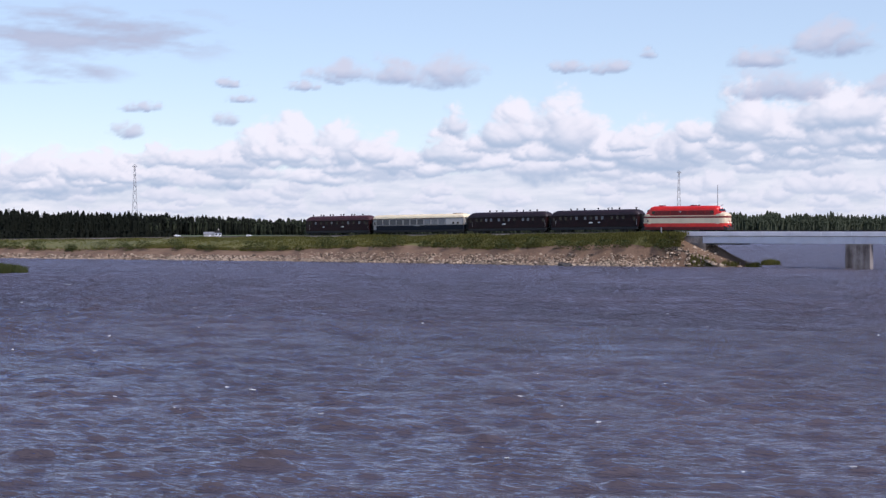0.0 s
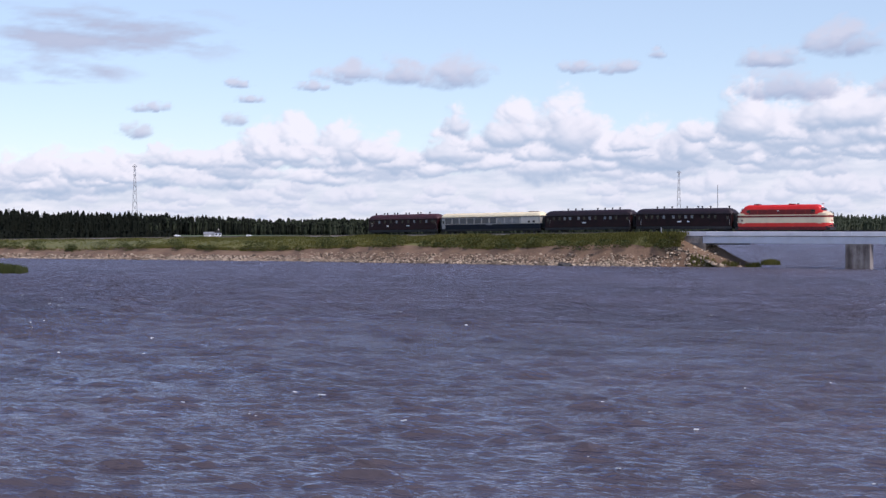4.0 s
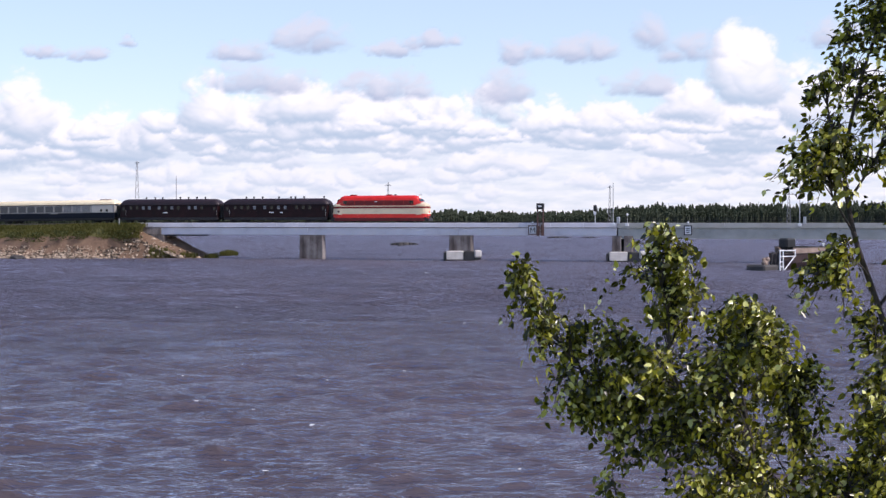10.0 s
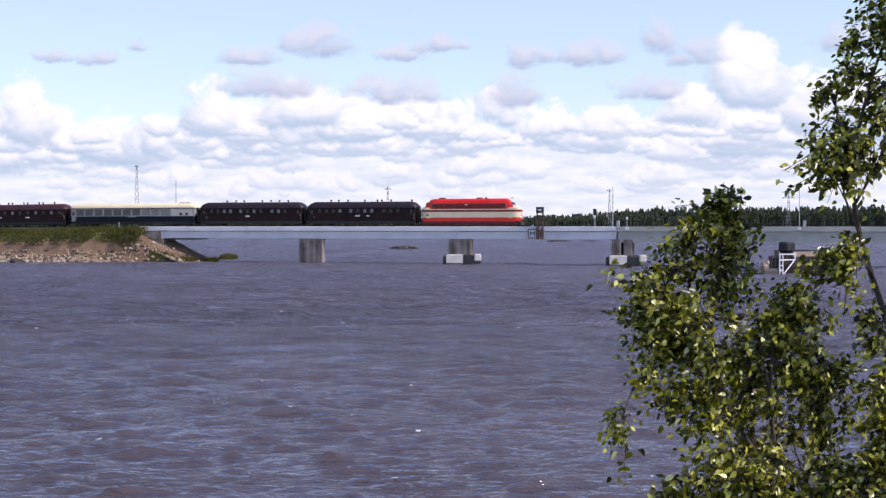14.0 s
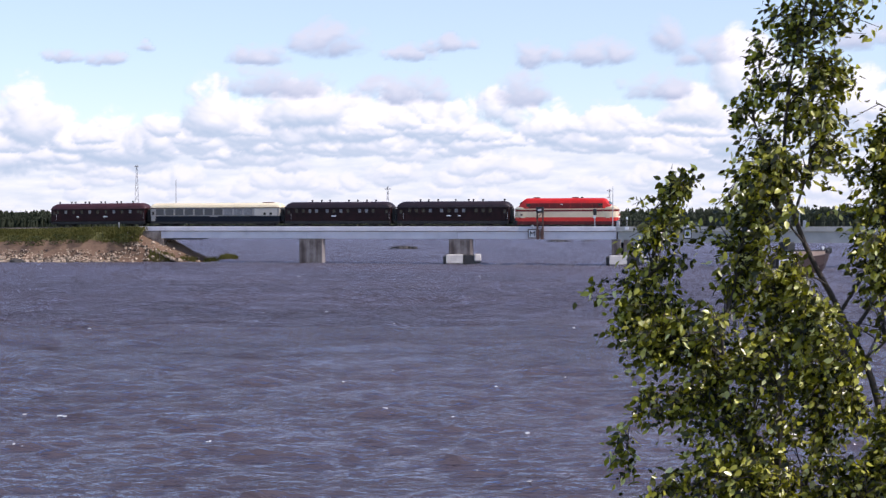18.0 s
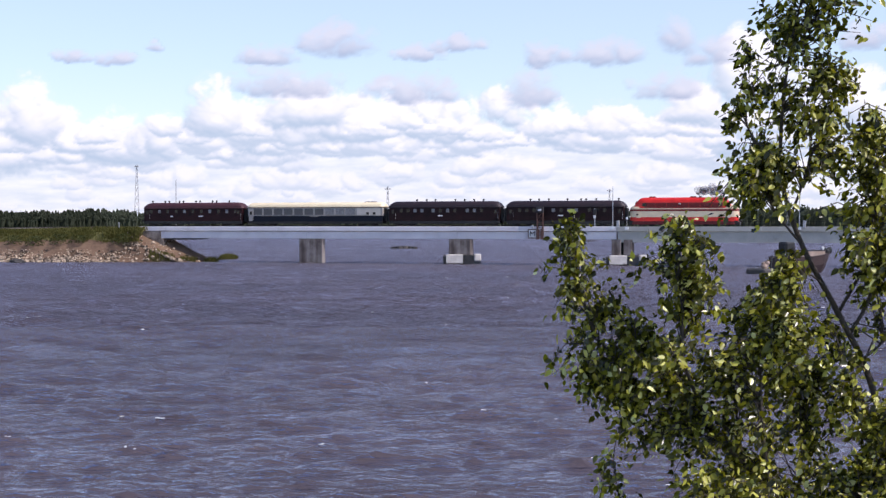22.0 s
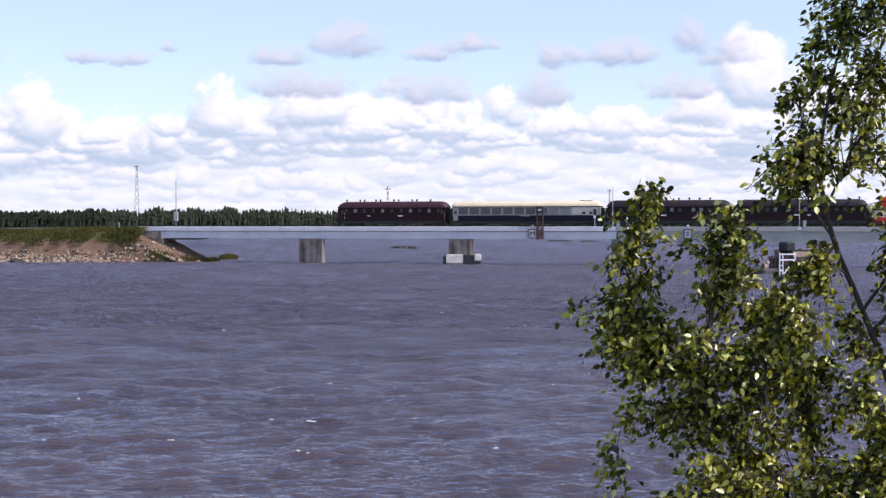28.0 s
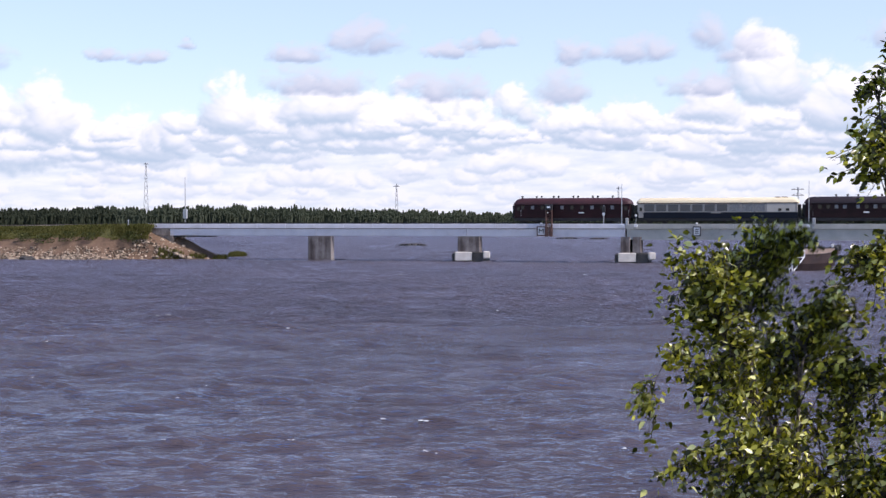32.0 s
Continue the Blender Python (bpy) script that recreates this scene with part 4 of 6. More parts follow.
def roof_shell(x0, x1, half, eave, top, dome):
    """A closed roof with domed ends that run down over the length given by dome."""
    rings = []
    steps = [(0.0, 0.18), (0.12, 0.48), (0.35, 0.78), (0.65, 0.94), (1.0, 1.0)]
    for f, k in steps:
        rings.append((x0 + dome * f, k))
    for f, k in reversed(steps):
        rings.append((x1 - dome * f, k))
    return Shape().loft([[(x, y * (0.80 + 0.20 * k), eave + (z - eave) * k) for y, z in arch(half, eave, top)] + [(x, half * (0.80 + 0.20 * k), eave - 0.05), (x, -half * (0.80 + 0.20 * k), eave - 0.05)] for x, k in rings])


def window(car, x, z, w, h, y, pane, frame_mat):
    """A window with a raised frame, standing on the near or the far side wall."""
    d = -1 if y < 0 else 1
    f = Shape()
    t = 0.05
    for a0, a1, b0, b1 in ((x - w / 2 - t, x + w / 2 + t, z - t, z), (x - w / 2 - t, x + w / 2 + t, z + h, z + h + t), (x - w / 2 - t, x - w / 2, z, z + h), (x + w / 2, x + w / 2 + t, z, z + h)):
        f.box(a0, a1, min(y, y + d * 0.035), max(y, y + d * 0.035), b0, b1)
    win = part("window", f, frame_mat, car)
    part("pane", Shape().box(x - w / 2, x + w / 2, min(y, y + d * 0.012), max(y, y + d * 0.012), z, z + h), pane, win)


def side_door(car, x, y, z0, z1, w, material, pane):
    d = -1 if y < 0 else 1
    door = part("door", Shape().box(x - w / 2, x + w / 2, min(y, y + d * 0.03), max(y, y + d * 0.03), z0, z1, 0.01), material, car)
    part("door_pane", Shape().box(x - w * 0.28, x + w * 0.28, min(y + d * 0.03, y + d * 0.04), max(y + d * 0.03, y + d * 0.04), z0 + 1.15, z1 - 0.25), pane, door)
    part("handrail", Shape().rod((x + w / 2 + 0.1, y + d * 0.08, z0 + 0.2), (x + w / 2 + 0.1, y + d * 0.08, z0 + 1.3), 0.02, 0.02, 6), GALV, door)


def undergear(car, length, seed):
    rng = random.Random(seed)
    part("sole_bar", Shape().box(0.62, length - 0.62, -1.38, -1.28, 0.50, 1.18).box(0.62, length - 0.62, 1.28, 1.38, 0.50, 1.18), DARK_STEEL, car)
    for k in range(4):
        x = length * (0.36 + 0.09 * k) + rng.uniform(-0.3, 0.3)
        w = rng.uniform(0.5, 1.0)
        part("equipment_box", Shape().box(x - w, x + w, -1.25, -0.3, 0.42, 0.90, 0.04), DARK_STEEL, car)
    for x in (1.3, length - 1.3):
        for z in (0.42, 0.74):
            part("step", Shape().box(x - 0.4, x + 0.4, -1.5, -1.2, z, z + 0.04), DARK_STEEL, car)


def old_coach(length, label, windows, pale_panes, vents, plates, seed, MAROON=MAROON, ROOF_DARK=ROOF_DARK):
    car = thing("passenger_coach", label, "railway coach", "coaches of the train")
    L = length
    half = 1.46
    body = Shape().box(0.62, L - 0.62, -half, half, 1.0, 3.42, 0.06)
    part("body", body, MAROON, car)
    part("roof", roof_shell(0.42, L - 0.42, half + 0.09, 3.36, 4.46, 1.5), ROOF_DARK, car, smooth=True)
    for y in (-half, half):
        d = -1 if y < 0 else 1
        part("waist_rail", Shape().box(0.7, L - 0.7, min(y, y + d * 0.025), max(y, y + d * 0.025), 2.06, 2.12), MAROON, car)
        part("cornice", Shape().box(0.62, L - 0.62, min(y, y + d * 0.06), max(y, y + d * 0.06), 3.24, 3.30), MAROON, car)
        for i, f in enumerate(windows):
            window(car, f * L, 2.48, 0.58, 0.62, y, PALE_PANE if i in pale_panes else PANE, MAROON)
        for x in (1.35, L - 1.35):
            side_door(car, x, y, 1.12, 3.15, 0.8, MAROON, PANE)
    for f in vents:
        part("roof_vent", Shape().rod((f * L, 0, 4.40), (f * L, 0, 4.62), 0.11, 0.11, 6).rod((f * L, 0, 4.62), (f * L, 0, 4.84), 0.23, 0.15, 8), DARK_STEEL, car)
    for f, w in plates:
        part("destination_plate", Shape().box(f * L - w / 2, f * L + w / 2, -half - 0.035, -half, 1.78, 1.98), WHITE_PAINT, car, "small white destination plate")
    undergear(car, L, seed)
    bogie(car, 3.2, (-1.25, 1.25))
    bogie(car, L - 3.2, (-1.25, 1.25))
    ends(car, L)
    part("gangway", Shape().box(0.12, 0.62, -0.6, 0.6, 1.1, 3.2, 0.05), BLACK_RUBBER, car)
    part("gangway", Shape().box(L - 0.62, L - 0.12, -0.6, 0.6, 1.1, 3.2, 0.05), BLACK_RUBBER, car)
    return car


def saloon_coach(length):
    car = thing("passenger_coach", "long saloon coach, cream roof, grey window band, dark blue side", "railway coach", "coaches of the train")
    L, half = length, 1.48
    part("body", Shape().box(0.62, L - 0.62, -half, half, 0.9, 1.95, 0.05), NAVY, car, "dark blue lower side")
    part("window_band", Shape().box(0.62, L - 0.62, -half, half, 1.954, 3.36, 0.03), GREY_BAND, car, "pale grey window band")
    part("cornice", Shape().box(0.60, L - 0.60, -half - 0.05, half + 0.05, 3.364, 3.50), RUST, car, "rust-brown line under the roof")
    part("roof", roof_shell(0.40, L - 0.40, half + 0.05, 3.50, 4.38, 0.9), CREAM_ROOF, car, smooth=True)
    for y in (-half, half):
        d = -1 if y < 0 else 1
        for i in range(10):
            window(car, 2.6 + i * 2.02, 2.10, 1.68, 1.12, y, TINTED if i < 7 else PALE_PANE, GREY_BAND)
        part("end_panel", Shape().box(L * 0.80, L - 1.0, min(y, y + d * 0.02), max(y, y + d * 0.02), 1.99, 3.34, 0.008), CREAM_BAND, car, "plain cream panel at the coach end")
        for f in (0.875, 0.92):
            window(car, f * L, 2.12, 0.55, 0.42, y + d * 0.021, PANE, CREAM_BAND)
        part("waist_line", Shape().box(0.64, L - 0.64, min(y, y + d * 0.018), max(y, y + d * 0.018), 1.90, 1.952), GREY_BAND, car, "thin pale line at the waist")
        side_door(car, 1.2, y, 1.0, 3.0, 0.8, GREY_BAND, PANE)
    for f in (0.86, 0.90):
        part("roof_vent", Shape().box(f * L - 0.45, f * L + 0.45, -0.5, 0.5, 4.22, 4.48, 0.05), RUST, car, "brown roof vent")
    part("number_plate", Shape().box(L * 0.47, L * 0.53, -half - 0.02, -half, 1.75, 1.90), GREY_BAND, car)
    undergear(car, L, 3)
    bogie(car, 3.8, (-1.25, 1.25))
    bogie(car, L - 3.8, (-1.25, 1.25))
    ends(car, L)
    for x in (0.12, L - 0.62):
        part("gangway", Shape().box(x, x + 0.5, -0.6, 0.6, 1.1, 3.2, 0.05), BLACK_RUBBER, car)
    return car


def band(L, half, z0, z1, grow=0.0, nose=1.25):
    """A belt of the engine's side that wraps round both noses."""
    pts = []
    for f, k in ((0.0, 0.42), (0.10, 0.62), (0.3, 0.82), (0.6, 0.95), (1.0, 1.0)):
        pts.append((0.45 + nose * f, (half + grow) * k))
    ring = [(x - grow * (i == 0), y) for i, (x, y) in enumerate(pts)]
    out = [(x, -y) for x, y in ring] + [(L - x, -y) for x, y in reversed(ring)] + [(L - x, y) for x, y in ring] + [(x, y) for x, y in reversed(ring)]
    return Shape().loft([[(x, y, z0) for x, y in out], [(x, y, z1) for x, y in out]])


def locomotive(L):
    car = thing("diesel_locomotive", "red and cream diesel locomotive with rounded noses and red hood", "locomotive")
    half = 1.5
    part("frame", Shape().box(0.62, L - 0.62, -1.35, 1.35, 0.72, 0.98), DARK_STEEL, car)
    part("skirt", band(L, half, 0.88, 1.56), RED_PAINT, car, "red lower belt")
    part("valance", band(L, half, 0.34, 0.876, -0.05), BOGIE_RED, car, "dark red lower valance")
    part("bodyside", band(L, half, 1.564, 2.56, 0.004), CREAM_PAINT, car, "cream body side")
    part("waist_stripe", band(L, half, 2.564, 2.88, 0.012), DARK_RED, car, "dark red stripe")
    part("shoulder", band(L, half, 2.884, 3.06, 0.004), CREAM_PAINT, car, "cream shoulder line")
    # shallow cream bonnet tops over the noses
    for d, xe in ((1, 0.0), (-1, L)):
        rings = [[(xe + d * x, y * k, z) for y, z in arch(1.36, 2.9, zt, 8, 2.6)] for x, k, zt in ((2.6, 1.0, 3.76), (1.7, 0.99, 3.70), (1.15, 0.95, 3.60), (0.80, 0.86, 3.44), (0.55, 0.70, 3.22), (0.42, 0.45, 2.96))]
        part("bonnet", Shape().loft(rings if d > 0 else list(reversed(rings))), CREAM_PAINT, car, "rounded cream nose bonnet", smooth=True)
    # the hood with sloping cab fronts
    h0, h1 = 1.55, L - 1.95
    rings = []
    for x, k, zt in ((h0 - 0.25, 0.84, 3.70), (h0 + 0.15, 0.88, 4.25), (h0 + 0.5, 0.93, 4.68), (h0 + 1.1, 1.0, 4.90), (h1 - 1.1, 1.0, 4.90), (h1 - 0.5, 0.93, 4.68), (h1 - 0.15, 0.88, 4.25), (h1 + 0.25, 0.84, 3.70)):
        rings.append([(x, y * k, z) for y, z in arch(1.38, 3.35, zt, 10, 3.2)] + [(x, 1.38 * k, 3.066), (x, -1.38 * k, 3.066)])
    hood = part("hood", Shape().loft(rings), RED_PAINT, car, "red hood", smooth=False)
    for d, xe in ((-1, h0), (1, h1)):
        for y in (-0.56, 0.56):
            low, high, t = xe + d * 0.20, xe - d * 0.11, d * 0.05
            part("windscreen", Shape().loft([[(low, y - 0.48, 3.80), (low, y + 0.48, 3.80), (high, y + 0.46, 4.24), (high, y - 0.46, 4.24)],
                                             [(low + t, y - 0.48, 3.82), (low + t, y + 0.48, 3.82), (high + t, y + 0.46, 4.26), (high + t, y - 0.46, 4.26)]]), PANE, hood)
        part("headlight", Shape().rod((xe - d * 0.6, 0, 4.45), (xe - d * 0.22, 0, 4.45), 0.17, 0.17, 12), HEADLIGHT, car, "lit headlight")
        for y in (-0.95, 0.95):
            part("marker_light", Shape().rod((L / 2 + d * (L / 2 - 0.75), y * 0.62, 1.62), (L / 2 + d * (L / 2 - 0.36), y * 0.62, 1.62), 0.12, 0.12, 10), HEADLIGHT, car)
        for y in (-1.385, 1.385):
            sgn = -1 if y < 0 else 1
            part("cab_window", Shape().box(xe - d * 1.45 - 0.36, xe - d * 1.45 + 0.36, min(y, y + sgn * 0.02), max(y, y + sgn * 0.02), 3.38, 3.92), PANE, car)
        part("chevron", Shape().loft([[(L / 2 + d * (L / 2 - 0.40), -0.5, 2.1), (L / 2 + d * (L / 2 - 0.40), 0, 1.75), (L / 2 + d * (L / 2 - 0.40), 0.5, 2.1), (L / 2 + d * (L / 2 - 0.40), 0, 1.95)],
                                      [(L / 2 + d * (L / 2 - 0.43), -0.5, 2.1), (L / 2 + d * (L / 2 - 0.43), 0, 1.75), (L / 2 + d * (L / 2 - 0.43), 0.5, 2.1), (L / 2 + d * (L / 2 - 0.43), 0, 1.95)]]), RED_PAINT, car, "red chevron on the nose")
        part("pilot", Shape().box(min(L / 2 + d * (L / 2 - 0.2), L / 2 + d * (L / 2 - 0.9)), max(L / 2 + d * (L / 2 - 0.2), L / 2 + d * (L / 2 - 0.9)), -1.3, 1.3, 0.25, 0.78, 0.06), DARK_STEEL, car)
        for y in (-1.25, 1.25):
            part("handrail", Shape().rod((L / 2 + d * (L / 2 - 1.1), y, 1.5), (L / 2 + d * (L / 2 - 1.1), y, 3.3), 0.025, 0.025, 6), GALV, car)
    # grilles, doors and lamps along the sides
    for y in (-1.5, 1.5):
        sgn = -1 if y < 0 else 1
        for i in range(7):
            x = 3.9 + i * (L - 7.8) / 6
            # the grilles' dark red also carries the shade of the upright hood side
            g = part("side_grille", Shape().box(x - 0.91, x + 0.91, min(sgn * 1.36, sgn * 1.395), max(sgn * 1.36, sgn * 1.395), 3.10, 3.98, 0.01), DARK_RED, car, "louvred grille, red darkened for the shaded hood side")
            for k in range(4):
                part("slat", Shape().box(x - 0.76, x + 0.76, min(sgn * 1.395, sgn * 1.415), max(sgn * 1.395, sgn * 1.415), 3.23 + 0.11 * k, 3.27 + 0.11 * k), DARK_RED, g)
        for x in (2.1, L - 2.1):
            part("cab_door", Shape().box(x - 0.36, x + 0.36, min(y + sgn * 0.006, y + sgn * 0.03), max(y + sgn * 0.006, y + sgn * 0.03), 1.45, 2.5, 0.01), CREAM_PAINT, car)
        part("builder_plate", Shape().box(1.65, 2.0, min(y + sgn * 0.031, y + sgn * 0.05), max(y + sgn * 0.031, y + sgn * 0.05), 1.85, 2.15), RUST, car)
        part("side_lamp", Shape().box(L * 0.46, L * 0.48, min(sgn * 1.40, sgn * 1.48), max(sgn * 1.40, sgn * 1.48), 3.72, 3.85), WHITE_PAINT, car)
    for f in (0.22, 0.58):
        part("roof_fan", Shape().box(L * f - 0.5, L * f + 0.5, -0.55, 0.55, 4.82, 5.06, 0.06), DARK_RED, car, "dark roof fan housing")
    part("exhaust", Shape().rod((L * 0.64, 0, 4.8), (L * 0.64, 0, 5.1), 0.22, 0.2, 10), DARK_STEEL, car)
    part("horn", Shape().rod((L - 2.6, 0.3, 4.95), (L - 2.0, 0.3, 4.99), 0.04, 0.1, 8), GALV, car)
    part("fuel_tank", Shape().box(L * 0.40, L * 0.60, -1.25, 1.25, 0.28, 0.72, 0.08), DARK_STEEL, car)
    bogie(car, 4.1, (-1.75, 0.0, 1.75), 0.52)
    bogie(car, L - 4.1, (-1.75, 0.0, 1.75), 0.52)
    ends(car, L)
    return car


CARS = []  # (thing, its rear end behind the train's tail, length)
EIGHT = [0.135 + 0.06 * i for i in range(4)] + [0.41 + 0.062 * i for i in range(4)] + [0.70, 0.76, 0.82]
CARS.append((old_coach(21.48, "old maroon passenger coach with roof vents, last of the train", [0.10 + 0.081 * i for i in range(11)], {1, 4, 7, 9}, [0.08, 0.20, 0.24, 0.34, 0.38, 0.50, 0.54, 0.66, 0.70, 0.82], [(0.30, 0.5), (0.58, 0.9)], 1, RED_MAROON, RED_ROOF), 0.0, 21.48))
CARS.append((saloon_coach(27.5), 21.48, 27.5))
CARS.append((old_coach(21.61, "old dark maroon passenger coach with a rounded roof", EIGHT, {2, 3, 4, 6, 8, 9}, [0.25, 0.335, 0.41, 0.58, 0.66, 0.74, 0.82], [(0.47, 0.9)], 2), 48.98, 21.61))
CARS.append((old_coach(21.76, "old dark maroon passenger coach coupled behind the engine", EIGHT, {3, 4, 6, 7}, [0.21, 0.28, 0.36, 0.51, 0.62, 0.66, 0.74, 0.92], [(0.47, 0.9), (0.56, 0.5)], 4), 70.59, 21.76))
CARS.append((locomotive(19.0), 92.2, 19.0))


# ---- things on and round the bridge ----
def board(s, w, label, mark, frame_mat):
    b = thing("navigation_sign", label, "sign", "bridge signs", LINE @ pose(s, -1.06, 4.55))
    h = 1.62
    part("panel", Shape().box(-w / 2, w / 2, -0.05, 0.0, 0, h, 0.01), WHITE_PAINT, b)
    t = 0.16
    for x0, x1, z0, z1 in ((-w / 2, w / 2, 0, t), (-w / 2, w / 2, h - t, h), (-w / 2, -w / 2 + t, t, h - t), (w / 2 - t, w / 2, t, h - t)):
        part("border", Shape().box(x0, x1, -0.08, -0.052, z0, z1), frame_mat, b)
    if mark:
        k = w * 0.23
        for x0, z0, x1, z1 in ((-k, 0.4, -k, 1.2), (k, 0.4, k, 1.2), (-k, 1.2, 0, 0.75), (k, 1.2, 0, 0.75)):
            part("stroke", Shape().rod((x0, -0.075, z0), (x1, -0.075, z1), 0.07, 0.07, 6), DARK_STEEL, b)
    else:
        for z in (0.5, 0.8, 1.1):
            part("stroke", Shape().box(-w * 0.22, w * 0.22, -0.07, -0.052, z - 0.07, z + 0.07), DARK_STEEL, b)
    part("bracket", Shape().box(-0.06, 0.06, -0.02, 0.06, h, h + 0.45), GALV, b)
    part("lamp", Shape().lump((0, -0.1, h + 0.5), 0.22, 0.2, 0.16, random.Random(1), 0.05, 10, 6), WHITE_PAINT, b, "small white lamp housing")


board(104.5, 1.6, "square white navigation sign with a dark border hung on the girder", True, RUST)
board(131.0, 1.35, "square white navigation sign hung on the steel girder", False, DARK_STEEL)


def light_tower():
    t = thing("navigation_light_tower", "brown steel lattice tower with dark light box on bridge", "tower", at=LINE @ pose(105.9, -1.35, 4.4))
    for x in (-0.5, 0.5):
        for y in (-0.2, 0.25):
            part("leg", Shape().box(x - 0.07, x + 0.07, y - 0.07, y + 0.07, 0, 5.3), RUST, t)
    for i in range(6):
        z = 0.3 + i * 0.85
        part("brace", Shape().rod((-0.5, -0.2, z), (0.5, -0.2, z + 0.8), 0.05, 0.05, 5), RUST, t)
        part("rung", Shape().rod((-0.5, -0.2, z), (0.5, -0.2, z), 0.05, 0.05, 5), RUST, t)
    part("light_box", Shape().box(-0.62, 0.62, -0.4, 0.4, 4.55, 5.55, 0.05), DARK_STEEL, t, "dark light box")
    part("lens", Shape().box(-0.3, 0.3, -0.44, -0.40, 4.9, 5.2), WHITE_PAINT, t)
    part("plate", Shape().box(-0.55, -0.1, -0.28, -0.22, 0.0, 1.7), RUST, t, "red-brown plate")
    part("plate", Shape().box(0.15, 0.55, -0.28, -0.22, 0.0, 1.7), RUST, t, "red-brown plate")


light_tower()


def pole(s, v, h, r, label, box=None, ball=False):
    p = thing("bridge_pole", label, "pole", "poles on the bridge", LINE @ pose(s, v, 6.2))
    part("shaft", Shape().rod((0, 0, 0), (0, 0, h), r, r * 0.6, 8), GALV, p)
    part("foot", Shape().box(-0.3, 0.3, -0.3, 0.3, -0.15, 0.35, 0.04), WHITE_PAINT, p)
    if box:
        part("cabinet", Shape().box(box - 0.24, box + 0.24, -0.25, 0.25, 0.2, 1.4, 0.05), GALV, p, "pale cabinet")
    if ball:
        part("globe", Shape().lump((0, 0, h), 0.22, 0.22, 0.22, random.Random(2), 0.03, 10, 6), WHITE_PAINT, p)


pole(118.4, -0.9, 7.2, 0.09, "tall thin pale pole on the bridge edge with a cabinet", 0.9)
pole(149.0, -0.9, 7.4, 0.08, "tall thin pale pole on the bridge edge", 0.8)
pole(120.8, -0.9, 1.8, 0.05, "short pole with a round white lamp", None, True)


def rail_signal(s, v, z, h, label):
    p = thing("rail_signal", label, "railway signal", at=LINE @ pose(s, v, z))
    part("post", Shape().rod((0, 0, 0), (0, 0, h), 0.09, 0.07, 8), GALV, p)
    part("head", Shape().box(-0.28, 0.28, -0.15, 0.15, h - 1.15, h - 0.1, 0.05), DARK_STEEL, p)
    part("backboard", Shape().box(-0.22, 0.22, -0.2, -0.152, h - 1.7, h - 1.2, 0.02), WHITE_PAINT, p)


rail_signal(115.3, -0.8, 6.2, 3.5, "small railway signal with a dark head on a pale post")


def mast():
    m = thing("signal_mast", "slender grey mast with a small equipment box by the causeway end", "mast", at=LINE @ pose(32.9, 5.4, 3.0))
    part("shaft", Shape().rod((0, 0, -3), (0, 0, 12.6), 0.14, 0.05, 8), PYLON, m)
    part("equipment_box", Shape().box(-0.4, 0.4, -0.25, 0.25, 4.6, 6.4, 0.05), GALV, m)


mast()


def railing():
    """Dark railing along the far side of the bridge."""
    r = thing("bridge_railing", "low dark steel railing along the far bridge edge", "railing", at=LINE)
    for i in range(34):
        x = 119.5 + i * 2.9
        part("post", Shape().box(x - 0.03, x + 0.03, 4.02, 4.10, 6.6, 7.45), DARK_STEEL, r)
    # added dark strip and posts on the concrete spans, for rails and sleepers edge-on
    part("guard", Shape().box(28.6, 119.2, 3.70, 3.80, 6.50, 6.82), DARK_STEEL, r, "dark strip standing in for the rails seen edge-on")
    for i in range(60):
        x = 28.9 + i * 1.5
        part("post", Shape().box(x - 0.06, x + 0.06, 3.64, 3.698, 6.5, 6.98), DARK_STEEL, r)
    for z in (6.95, 7.4):
        part("rail", Shape().box(119.4, 218, 4.0, 4.06, z, z + 0.07), DARK_STEEL, r)


railing()


def marker_post(s):
    p = thing("marker_post", "short pale marker post in the causeway grass", "post", "", LINE @ pose(s, -2.4, rail_height(s) - 0.7))
    part("post", Shape().box(-0.08, 0.08, -0.08, 0.08, 0, 1.4, 0.01), GALV, p)
    part("cap", Shape().box(-0.1, 0.1, -0.1, 0.1, 1.404, 1.46), WHITE_PAINT, p)


marker_post(25.1)


